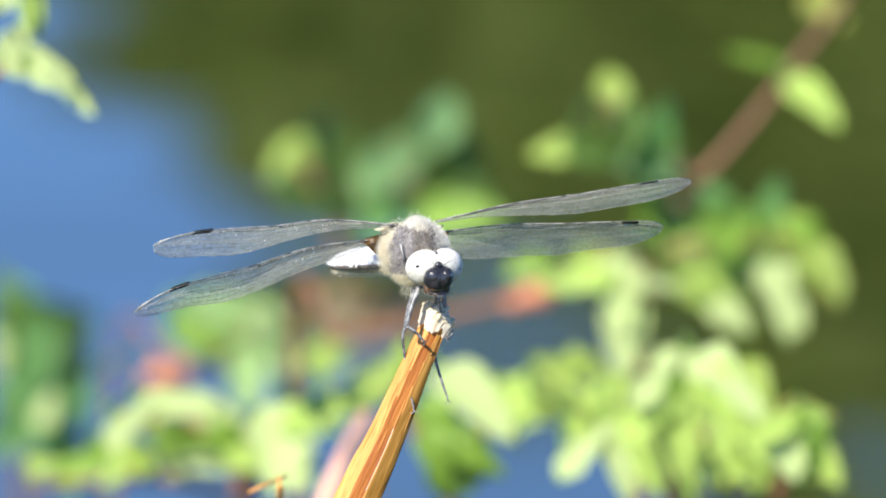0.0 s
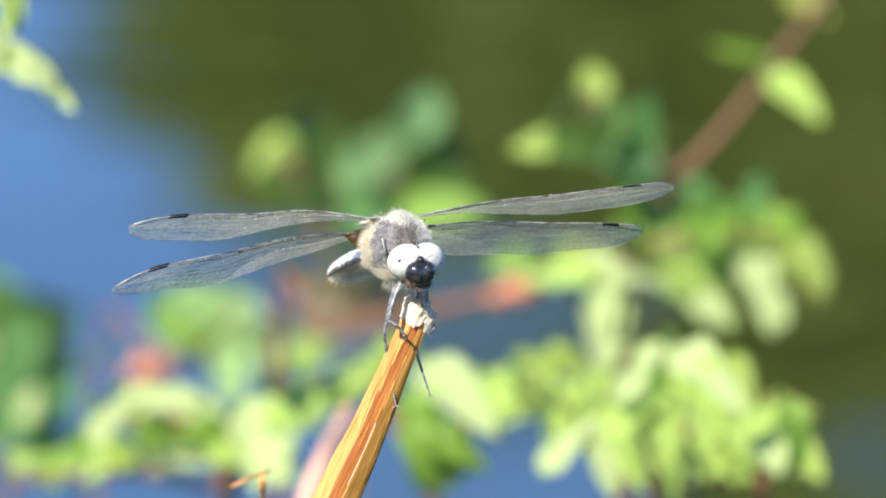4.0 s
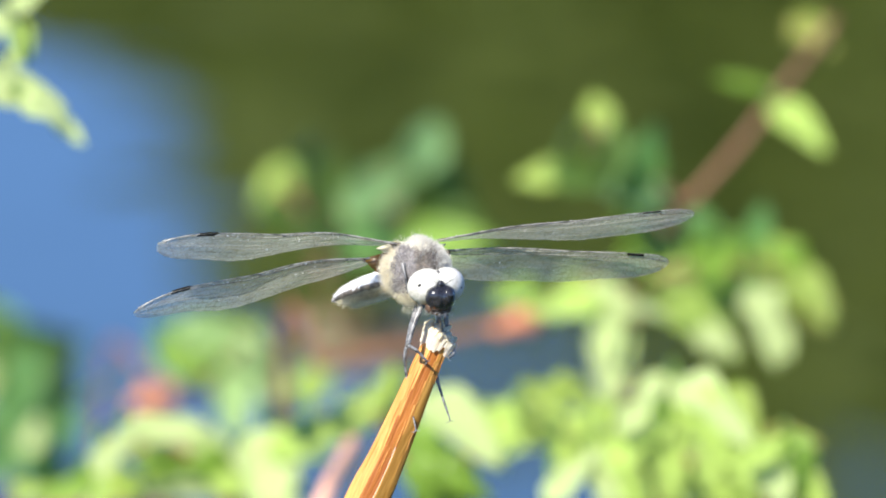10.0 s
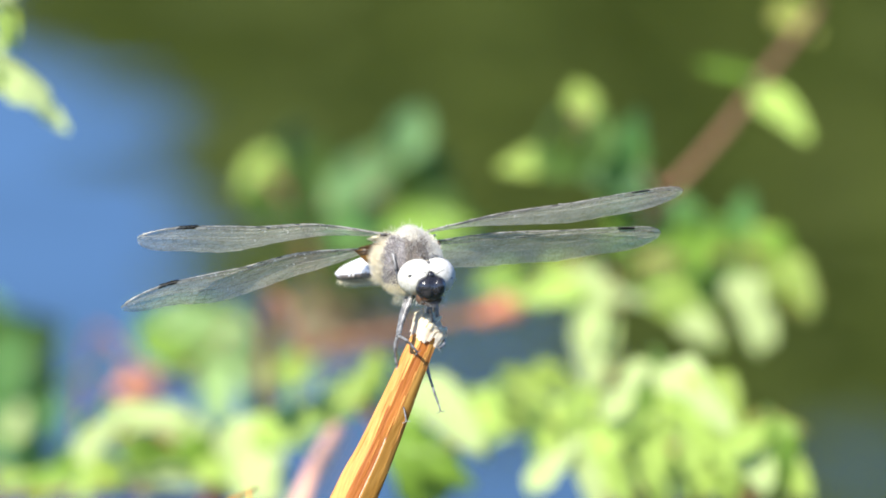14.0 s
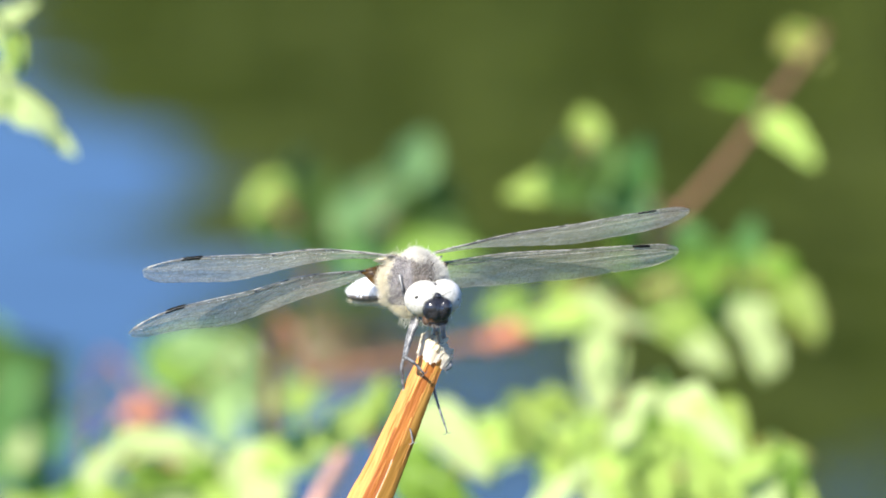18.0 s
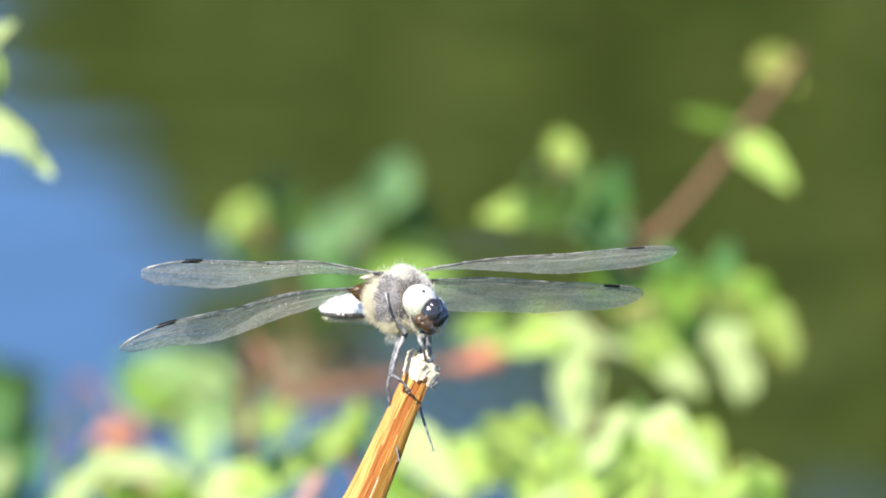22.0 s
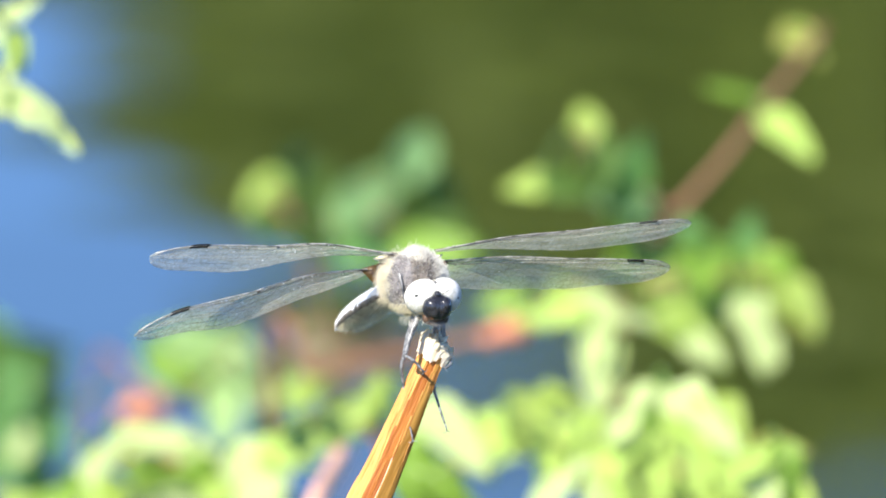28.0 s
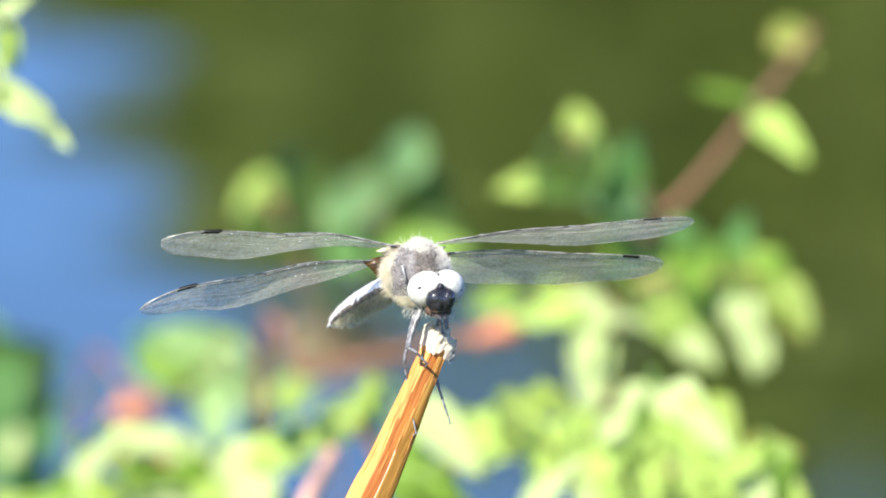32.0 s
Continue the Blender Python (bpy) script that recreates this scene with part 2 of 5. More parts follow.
M_PT = mat("dark_wing_mark", (0.005, 0.005, 0.005), (0.013, 0.012, 0.010), 900, 0.7, 0.1, 0.0001, spec=0.1)
M_MEMBRANE = membrane_mat()


# ---- building blocks ----
def mesh_of(bm, name, material, smooth=True):
    me = bpy.data.meshes.new(name)
    bm.normal_update()
    bm.to_mesh(me)
    bm.free()
    for mt in material if isinstance(material, (list, tuple)) else [material]:
        me.materials.append(mt)
    if smooth:
        me.polygons.foreach_set("use_smooth", [True] * len(me.polygons))
    return me


def part(name, bm, material, parent, label="", m=None, smooth=True):
    me = bm if isinstance(bm, bpy.types.Mesh) else mesh_of(bm, name, material, smooth)
    ob = new(name, me)
    ob.parent = parent
    if m is not None:
        ob.matrix_basis = m
    if label:
        tagged(ob, label)
    return ob


def thing(name, label, category, m=None, group="", kind="", data=None):
    ob = new(name, data)
    if m is not None:
        ob.matrix_world = m
    return tagged(ob, label, category, group, kind)


def tube(bm, pts, radii, sides=6, cap=True):
    """A round rod through pts."""
    pts = [Vector(p) for p in pts]
    rings, n = [], len(pts)
    side = None
    for i, p in enumerate(pts):
        d = (pts[min(i + 1, n - 1)] - pts[max(i - 1, 0)]).normalized()
        if side is None:
            side = d.cross(Vector((0.31, 0.77, 0.55))).normalized()
        side = (side - d * side.dot(d)).normalized()
        up = d.cross(side)
        r = radii[i] if isinstance(radii, (list, tuple)) else radii
        rings.append([bm.verts.new(p + (side * math.cos(a) + up * math.sin(a)) * r) for a in (2 * math.pi * k / sides for k in range(sides))])
    for a, b in zip(rings, rings[1:]):
        for k in range(sides):
            bm.faces.new((a[k], a[(k + 1) % sides], b[(k + 1) % sides], b[k]))
    if cap:
        bm.faces.new(rings[0][::-1])
        bm.faces.new(rings[-1])


def curve_pts(pts, steps=5):
    """Points of a smooth line through pts."""
    pts = [Vector(p) for p in pts]
    out = []
    for i in range(len(pts) - 1):
        p0, p1, p2, p3 = pts[max(i - 1, 0)], pts[i], pts[i + 1], pts[min(i + 2, len(pts) - 1)]
        for k in range(steps):
            t = k / steps
            out.append(0.5 * (2 * p1 + (p2 - p0) * t + (2 * p0 - 5 * p1 + 4 * p2 - p3) * t * t + (3 * p1 - p0 - 3 * p2 + p3) * t ** 3))
    out.append(pts[-1])
    return out


def blob(bm, centre, radii, u=16, v=10, bumpy=0.0, freq=300.0):
    """A rounded body with an uneven skin."""
    c = Vector(centre)
    r = bmesh.ops.create_uvsphere(bm, u_segments=u, v_segments=v, radius=1.0)
    for vt in r["verts"]:
        p = Vector((vt.co.x * radii[0], vt.co.y * radii[1], vt.co.z * radii[2]))
        k = 1.0 + bumpy * noise.noise((p + c) * freq)
        vt.co = c + p * k
    return r["verts"]


def spikes(bm, roots, rng, length, radius):
    """Thin three-sided hairs: roots are (place, direction)."""
    for p, d in roots:
        d = (d + Vector((rng.gauss(0, 0.28), rng.gauss(0, 0.28), rng.gauss(0, 0.28)))).normalized()
        side = d.cross(Vector((0.3, 0.8, 0.5))).normalized()
        up = d.cross(side)
        ln = length * rng.uniform(0.6, 1.3)
        tip = bm.verts.new(p + d * ln)
        mid = []
        for k in range(3):
            a = 2 * math.pi * k / 3
            mid.append(bm.verts.new(p + (side * math.cos(a) + up * math.sin(a)) * radius))
        for k in range(3):
            bm.faces.new((mid[k], mid[(k + 1) % 3], tip))


# ---- pond, banks and far trees ----
def build_ground():
    xs = [-900, -300, -120, -80, -60, -40, -20, -8, -3, 0, 3, 8, 20, 40, 60, 80, 120, 300, 900]
    ys = [-900, -200, -40, -8, -2, 0.2, 0.8, 1.05, 1.3, 2.0, 3.2, 4.0, 10, 25, 36, 37.5, 39, 45, 60, 120, 300, 1200]
    bm = bmesh.new()
    grid = []
    for y in ys:
        row = []
        for x in xs:
            inside = 1.0 < y < 38 and abs(x) < 70
            z = (-0.12 if y < 3.5 else -0.6) if inside else 0.16
            if y > 39:
                z = 0.5 + 0.01 * (y - 39)
            row.append(bm.verts.new((x, y, z + 0.03 * noise.noise(Vector((x, y, 0)) * 0.7))))
        grid.append(row)
    for a, b in zip(grid, grid[1:]):
        for i in range(len(xs) - 1):
            bm.faces.new((a[i], a[i + 1], b[i + 1], b[i]))
    tagged(new("ground", mesh_of(bm, "ground", M_GROUND)), "earthy bank with low grass around the pond", "ground", kind="structure")


def build_water():
    bm = bmesh.new()
    vs = [bm.verts.new(p) for p in ((-75, -6, 0), (75, -6, 0), (75, 45, 0), (-75, 45, 0))]
    bm.faces.new(vs)
    return tagged(new("water", mesh_of(bm, "water", M_WATER)), "calm dark pond water mirroring trees and blue sky", "water", kind="structure")


def build_tree(x, y, h, clumps, seed, leaves=5200):
    """A broad bankside tree: clumps are (x, z, radius) of its crown, off the foot."""
    rng = random.Random(seed)
    tree = thing("tree", "broad green deciduous tree on the far bank", "tree", pose(x, y, 0.4), "far bank trees")
    bm = bmesh.new()
    top = [(0, 0, -0.2), (0.1, 0, h * 0.2), (-0.1, 0.1, h * 0.42), (0.1, 0, h * 0.7)]
    tube(bm, curve_pts(top), [0.28 - 0.2 * i / 15 for i in range(16)], 10)
    part("trunk", bm, M_BARK, tree)
    for cx, cz, r in clumps[::2]:
        bm = bmesh.new()
        tube(bm, curve_pts([(0, 0, h * 0.28), (cx * 0.4, rng.uniform(-.3, .3), (h * 0.3 + cz) / 2), (cx, 0, cz)]), [0.12 - 0.1 * i / 10 for i in range(11)], 6)
        part("limb", bm, M_BARK, tree)
    total = sum(r ** 2 for _, _, r in clumps)
    verts, faces = [], []
    for cx, cz, r in clumps:
        for _ in range(int(leaves * r * r / total)):
            d = Vector((rng.gauss(0, 1), rng.gauss(0, 1), rng.gauss(0, 1))).normalized()
            p = Vector((cx, 0, cz)) + d * r * (rng.random() ** 0.4) * rng.uniform(0.85, 1.08)
            n = (d + Vector((rng.gauss(0, .6), rng.gauss(0, .6), rng.gauss(0, .6)))).normalized()
            a = n.cross(Vector((rng.gauss(0, 1), rng.gauss(0, 1), rng.gauss(0, 1)))).normalized()
            b = n.cross(a)
            s = rng.uniform(0.07, 0.15)
            k = len(verts)
            verts += [p - a * s * 1.5, p + b * s + n * s * .3, p + a * s * 1.5, p - b * s + n * s * .3]
            faces.append((k, k + 1, k + 2, k + 3))
    me = bpy.data.meshes.new("crown")
    me.from_pydata([tuple(v) for v in verts], [], faces)
    me.materials.append(M_CROWN)
    tagged(part("crown", me, None, tree), kind="stuff")


def build_far_bank():
    # the tree whose shoulder and top show mirrored in the pond
    build_tree(2.6, 40, 7.0, [(-3.62, 4.5, .6), (-3.5, 4.68, .66), (-3.3, 4.8, .66), (-3.0, 5.1, .6), (-2.93, 5.4, .64), (-2.3, 5.3, .72), (-2.5, 5.55, .55), (-2.85, 5.72, .5), (-2.6, 5.8, .5), (-2.05, 5.72, .55), (-1.9, 5.45, .8), (-1.1, 6.3, .72), (-1.62, 5.85, .7), (-.85, 6.5, .6), (-.3, 6.5, .8), (-.9, 5.5, .8), (.2, 5.6, .9), (1.0, 5.2, 1.0), (-.95, 7.0, .65), (-.4, 6.9, .8), (.6, 6.8, 1.0), (1.6, 6.4, 1.2), (.6, 6.0, 1.0), (1.6, 5.6, 1.2),
                              (-3.0, 4.2, .8), (-2.2, 4.3, 1.0), (-1.0, 4.6, 1.0), (.2, 4.6, 1.2), (1.8, 4.2, 1.4), (-3.2, 3.2, 1.0), (-1.8, 3.2, 1.2), (0, 3.2, 1.3), (2.0, 2.8, 1.4)], 3, 24000)
    rng = random.Random(8)
    for x, y, h in ((-7.5, 41, 3.9), (-13, 42, 4.6), (9, 41, 7.4), (16, 42, 8.0), (-22, 43, 6), (25, 43, 7)):
        cl = [(rng.uniform(-.38, .38) * h, rng.uniform(.42, .86) * h, rng.uniform(.14, .2) * h) for _ in range(16)]
        build_tree(x, y, h, cl, int(x * 7 + 300), 4200)
    # low growth under the trees closes the far shore
    verts, faces = [], []
    for _ in range(9000):
        p = Vector((rng.uniform(-34, 34), rng.uniform(39, 44), 0))
        p.z = 0.35 + rng.random() ** 1.3 * (2.6 + 0.8 * noise.noise(Vector((p.x * 0.3, 0, 0))))
        n = Vector((rng.gauss(0, .6), rng.gauss(-.5, .6), rng.gauss(.4, .6))).normalized()
        a = n.cross(Vector((rng.gauss(0, 1), rng.gauss(0, 1), rng.gauss(0, 1)))).normalized()
        b, s, k = n.cross(a), rng.uniform(.10, .2), len(verts)
        verts += [p - a * s * 1.5, p + b * s, p + a * s * 1.5, p - b * s]
        faces.append((k, k + 1, k + 2, k + 3))
    me = bpy.data.meshes.new("undergrowth")
    me.from_pydata([tuple(v) for v in verts], [], faces)
    me.materials.append(M_CROWN)
    tagged(new("undergrowth", me), "dense green bushes along the far shore", "bushes", kind="stuff")


build_ground()
WATER = build_water()
build_far_bank()


# ---- the broken reed ----
REED_TIP = at(-0.7, -9.3, NEAR)
GRIP = BASE @ Matrix.Translation((-0.00069, -0.00926, -NEAR))


def mm(x, y, z=0.0):
    return Vector((x / 1000, y / 1000, z / 1000))


def build_reed():
    reed = thing("reed_stalk", "split golden-brown dry reed stalk, broken off pale at the top", "reed", GRIP)
    rng = random.Random(4)
    # the axis runs down to the mud; rings hold width, and the cut section has two faces and a groove
    axis = [(0.0, -0.2, 0, 1.75), (-1.4, -3.0, 0, 1.8), (-3.95, -9.0, -0.5, 2.1), (-7.35, -17.0, -1.5, 2.55), (-10.9, -24.6, -2.5, 2.95), (-24, -54, -7, 3.6), (-110, -240, -40, 4.3), (-250, -545, -95, 4.6), (-290, -640, -112, 4.8)]
    pts = curve_pts([mm(*a[:3]) for a in axis], 4)
    rad = []
    for i in range(len(axis) - 1):
        rad += [(axis[i][3] * (1 - k / 4) + axis[i + 1][3] * k / 4) / 1000 for k in range(4)]
    rad.append(axis[-1][3] / 1000)
    bm = bmesh.new()
    sides, rings = 60, []

    def split_angle(i):
        """The split winds slowly round the stalk."""
        return 1.12 + .55 * min(1.0, i / 11)
    for i, p in enumerate(pts):
        d = (pts[min(i + 1, len(pts) - 1)] - pts[max(i - 1, 0)]).normalized()
        right = d.cross(Vector((0, 0, -1))).normalized()
        if right.x < 0:
            right = -right
        toward = right.cross(d).normalized()
        if toward.z < 0:
            toward = -toward
        ring = []
        for k in range(sides):
            a = 2 * math.pi * k / sides
            x, z = math.cos(a), math.sin(a)
            r = 1.0 + 0.025 * math.cos(9 * a + 1) + 0.03 * noise.noise(Vector((a * 2.0, i * 0.13, 3)))
            seam = split_angle(i)
            groove = math.exp(-((a - seam) / 0.30) ** 4) * 0.10 + math.exp(-((a - seam - .75) / 0.09) ** 2) * 0.04 + math.exp(-((a - seam + .45) / 0.07) ** 2) * 0.05
            flat = (abs(math.cos(a - .18)) ** 1.35 + abs(math.sin(a - .18)) ** 1.35) ** (-1 / 1.35) * 1.03
            q = p + (right * x + toward * z * .5) * rad[i] * (r * flat - groove)
            if i == 0:
                q = q - d * rad[0] * (0.35 * noise.noise(Vector((x * 2.5, z * 2.5, 1))) + 0.1)
            ring.append(bm.verts.new(q))
        rings.append(ring)
    for i, (a, b) in enumerate(zip(rings, rings[1:])):
        for k in range(sides):
            f = bm.faces.new((a[k], a[(k + 1) % sides], b[(k + 1) % sides], b[k]))
            off = 2 * math.pi * (k + .5) / sides - split_angle(i + .5)
            # russet in the split, the shaded colour on the right face, straw elsewhere
            f.material_index = 1 if -.34 < off < .36 else 2 if -1.6 < off < -.42 else 0
    bm.faces.new(rings[0])
    bm.faces.new(rings[-1][::-1])
    skin = [[v.co.copy() for v in ring] for ring in rings]
    part("stalk", mesh_of(bm, "stalk", [M_STRAW, M_SPLIT, M_REED_SHADE]), None, reed, "golden dry stalk with a russet split")
    # torn pale pith on the break: a ragged crown that flares upward, grooved along the grain, and shards
    up = (pts[0] - pts[4]).normalized()
    bm = bmesh.new()
    rings, around = [], 64
    for i in range(8):
        ring = []
        for k in range(around):
            g = 2 * math.pi * k / around
            c, d = math.cos(g), math.sin(g)
            foot = 1.75 + 1.5 * noise.noise(Vector((c * 1.9, d * 1.9, 5))) + .5 * math.sin(5 * g) + .5 * noise.noise(Vector((c * 6, d * 6, 2)))
            rim = .05 + .6 * noise.noise(Vector((c * 4.2, d * 4.2, 9))) + .35 * noise.noise(Vector((c * 9, d * 9, 4))) - .25 * c
            h = rim - (foot + rim) * i / 7
            r = (2.62 - .42 * (i / 7) ** .7) * (abs(math.cos(g - .18)) ** 1.6 + abs(math.sin(g - .18)) ** 1.6) ** (-1 / 1.6)
            r *= 1 + .07 * noise.noise(Vector((c * 7, d * 7, i * .12))) + .04 * noise.noise(Vector((c * 14, d * 14, i * .3)))
            ring.append(bm.verts.new(up * (h / 1000) + mm(c * r * .92, -c * r * .40, d * r * .6)))
        rings.append(ring)
    for p, q in zip(rings, rings[1:]):
        for k in range(around):
            bm.faces.new((p[k], p[(k + 1) % around], q[(k + 1) % around], q[k]))
    middle = bm.verts.new(up * .0003)
    for k in range(around):
        bm.faces.new((middle, rings[0][(k + 1) % around], rings[0][k]))
    part("torn_crown", bm, M_TORN, reed, "ragged pale break", smooth=False)
    for k in range(44):
        g, r = rng.uniform(0, 6.28), rng.uniform(.3, 2.3)
        foot = mm(math.cos(g) * r * .92, -math.cos(g) * r * .40, math.sin(g) * r * .6) + up * rng.uniform(-.0004, .0002)
        ln = rng.uniform(.6, 1.7) * (1.25 if math.cos(g) < -.2 else .8)
        lean = Vector((rng.gauss(0, .25), rng.gauss(0, .1), rng.gauss(0, .25)))
        bm = bmesh.new()
        tube(bm, [foot, foot + (up + lean * .4) * ln * .0006, foot + (up + lean) * ln * .001], [.00044, .00050, rng.uniform(.00012, .00034)], 6)
        part("torn_fibre", bm, M_TORN, reed, smooth=False)
    # loose fibres lie along the stalk
    for n in range(26):
        k, start = rng.randrange(1, 29), rng.randrange(0, 12)
        line = [skin[i][k] for i in range(start, start + rng.randrange(3, 6))]
        bm = bmesh.new()
        q = curve_pts(line, 4)
        tube(bm, q, [.000015 + rng.uniform(.00003, .00006) * math.sin(math.pi * i / (len(q) - 1)) for i in range(len(q))], 5)
        part("loose_fibre", bm, (M_SPLIT, M_REED_SHADE, M_SPLIT, M_STRAW)[n % 4], reed)
    # a split strand that stands off the shaded face
    bm = bmesh.new()
    tube(bm, curve_pts([mm(-6.0, -15.0, 1.6), mm(-7.0, -17.5, 2.3), mm(-8.6, -21, 2.3), mm(-9.8, -23.5, 1.6)]), .00005, 5)
    part("split_strand", bm, M_TORN, reed, "pale split strand")
    return reed


REED = build_reed()


# ---- the dragonfly ----
ROOT = {"fore_right": (-5.60, 12.52, 1.6), "hind_right": (-7.90, 10.75, -1.6), "fore_left": (0.00, 13.01, -1.0), "hind_left": (0.77, 11.63, -3.5)}
CHORD = {"fore_right": 0.48, "hind_right": 0.57, "fore_left": 0.35, "hind_left": 0.42}
LENGTH = {"fore_right": 35.1, "hind_right": 35.6, "fore_left": 39.4, "hind_left": 34.5}
TWIST = {"fore_right": -0.38, "hind_right": -0.46, "fore_left": 0.30, "hind_left": 0.06}


def wing_pose(name, u, v):
    """The pose of a wing that points u right and v up of the eye; right wings come forward, left wings go back."""
    w = math.sqrt(max(0.0004, 1 - u * u - v * v))
    d = Vector((u, v, w if name.endswith("right") else -w)).normalized()
    a = CHORD[name]
    c = Vector((0, -a, -math.sqrt(1 - a * a)))
    c = (c - d * c.dot(d)).normalized()
    n = d.cross(c)
    m = Matrix((d, c, n)).transposed().to_4x4()
    m.translation = mm(*ROOT[name])
    return m


TIP = {"fore_right": (3.5, .76, .70, 0), "hind_right": (3.9, .76, .70, .22), "fore_left": (2.9, .86, .5, 0), "hind_left": (2.9, .86, .5, 0)}


def wing_edges(hind, twist, tip):
    """tip: how far the point lies behind the leading edge, where the edge begins to fall away, how bluntly, and how much the outer half narrows."""
    prof = ((0, 4.2), (.06, 7.6), (.15, 9.9), (.28, 10.3), (.45, 9.7), (.62, 8.9), (.78, 7.7), (.88, 6.3)) if hind else ((0, 1.6), (.06, 2.6), (.15, 4.3), (.28, 6.4), (.45, 7.9), (.62, 8.3), (.78, 7.6), (.88, 6.2))
    ss, ws = [p[0] for p in prof], [p[1] * (1 - tip[3] * min(1, max(0, p[0] - .4) / .4)) for p in prof]

    def lead(s):
        k = max(0.0, (s - tip[1]) / (1 - tip[1]))
        y = -.35 * math.sin(min(s, .86) * math.pi) + max(0, min(s, .86) - .5) * .5
        return y + (tip[0] - y) * (1 - max(0.0, 1 - k ** 2.4) ** tip[2])

    def trail(s):
        if s < .80:
            return float(np.interp(s, ss, ws)) + .16 * math.sin(s * 23) + .10 * math.sin(s * 71 + 2)
        k = (s - .80) / .20
        return tip[0] + .02 + (float(np.interp(.80, ss, ws)) + .16 * math.sin(.80 * 23) - tip[0]) * max(0.0, 1 - k ** 2.2) ** .58
    return lead, trail, twist


def wing_point(edges, length, s, f, lift=0.0):
    lead, trail, twist = edges
    a, b = lead(s), trail(s)
    pleat = 0.15 * math.sin(f * 30) * math.exp(-f * 3.2) + 0.05 * math.sin(f * 17 + s * 9)
    side = 1 if twist > 0 else -1
    bow = side * ((.95 if twist < -.1 else .4 if twist > .1 else .3) * math.sin(math.pi * min(1, s / .55)) ** 1.5 - .9 * max(0, s - .3) ** 2 + .25 * math.sin(f * math.pi))
    y = a + (b - a) * f
    g = twist * max(0.0, 1 - s) ** 1.3
    return mm(s * length, y * math.cos(g), pleat + bow + lift + y * math.sin(g))


def build_wing(bug, name, hind, length):
    edges = wing_edges(hind, TWIST[name], TIP[name])
    rng = random.Random(11 + hind)
    wing = new(name.split("_")[0] + "wing")
    wing.parent = bug
    tagged(wing, "clear smoky dragonfly wing with a black mark near the tip")
    # skin
    bm = bmesh.new()
    rows = []
    ns, nf = 56, 14
    for i in range(ns + 1):
        s = i / ns
        s = 1 - (1 - s) ** 1.6
        rows.append([bm.verts.new(wing_point(edges, length, s, j / nf)) for j in range(nf + 1)])
    for a, b in zip(rows, rows[1:]):
        for j in range(nf):
            bm.faces.new((a[j], a[j + 1], b[j + 1], b[j]))
    part("membrane", bm, M_MEMBRANE, wing)
    # leading edge, with its bend at the middle node
    bm = bmesh.new()
    pts = [wing_point(edges, length, 1 - (1 - i / 40) ** 1.5, 0, .03) for i in range(40)]
    tube(bm, pts, [.00011 - .00005 * i / 40 for i in range(40)], 6)
    part("leading_edge", bm, M_VEIN, wing)
    # long veins and the cross veins between them
    bm = bmesh.new()
    longs = [(.0, .0), (.10, .075), (.17, .14), (.27, .30), (.40, .47), (.55, .64), (.72, .80), (.88, .92), (1.0, 1.0)]

    def frac(i, s):
        return longs[i][0] + (longs[i][1] - longs[i][0]) * s + (.035 * math.sin(s * 7 + i) if 2 < i < 8 else 0)
    for i in range(1, len(longs)):
        end = .5 if i == 1 else .985
        rad = .00009 if i <= 2 else .000038 if i in (4, 5) else .000024 if i < 8 else .00004
        tube(bm, [wing_point(edges, length, .01 + (end - .01) * k / 34, frac(i, end * k / 34), .02) for k in range(35)], rad, 4)
    for i in range(len(longs) - 1):
        s = .03
        step = .026 if i < 2 else .016
        while s < .965:
            j = 1 if i == 0 and s > .5 else i
            a, b = frac(j, s), frac(j + 1, s)
            if i == 0 and s > .5:
                a, b = 0, frac(2, s)
            ds = rng.uniform(-.004, .010)
            tube(bm, [wing_point(edges, length, s, a, .02), wing_point(edges, length, min(.98, s + ds), b, .02)], .000026 if i < 3 else .000014, 3, False)
            s += step * rng.uniform(.8, 1.25)
    tagged(part("venation", bm, M_FINEVEIN, wing), kind="stuff")
    # black mark near the tip
    bm = bmesh.new()
    lo, hi = [], []
    ahead, lift = (-.018, .12) if name == "hind_right" else (-.012, .11)
    for k in range(9):
        s = (.775 if name == "fore_left" else .788) + .072 * k / 8
        lo.append((wing_point(edges, length, s, ahead, lift), wing_point(edges, length, s, ahead, -lift)))
        hi.append((wing_point(edges, length, s + .008, (.05 if name in ("fore_left", "hind_right") else .085) + .08 * (s - .8), lift), wing_point(edges, length, s + .008, (.05 if name in ("fore_left", "hind_right") else .085) + .08 * (s - .8), -lift)))
    vs = [[bm.verts.new(q) for q in (a[0], b[0], b[1], a[1])] for a, b in zip(lo, hi)]
    for p, q in zip(vs, vs[1:]):
        for k in range(4):
            bm.faces.new((p[k], p[(k + 1) % 4], q[(k + 1) % 4], q[k]))
    bm.faces.new(vs[0][::-1])
    bm.faces.new(vs[-1])
    part("wing_mark", bm, M_PT, wing, "black bar-shaped mark")
    # dark node halfway along the leading edge
    bm = bmesh.new()
    blob(bm, wing_point(edges, length, .5, .03, .05), (.0003, .00015, .00012), 8, 6)
    part("node", bm, M_VEIN, wing)
    # stained patch at the root
    bm = bmesh.new()
    rows = []
    for i in range(9):
        s = .002 + (.06 if name == "hind_right" else .03) * i / 8
        top = .9 * (1 - .8 * i / 8) if name == "hind_right" else .4
        rows.append([[bm.verts.new(wing_point(edges, length, s, top * j / 5, z)) for j in range(6)] for z in (.06, -.05)])
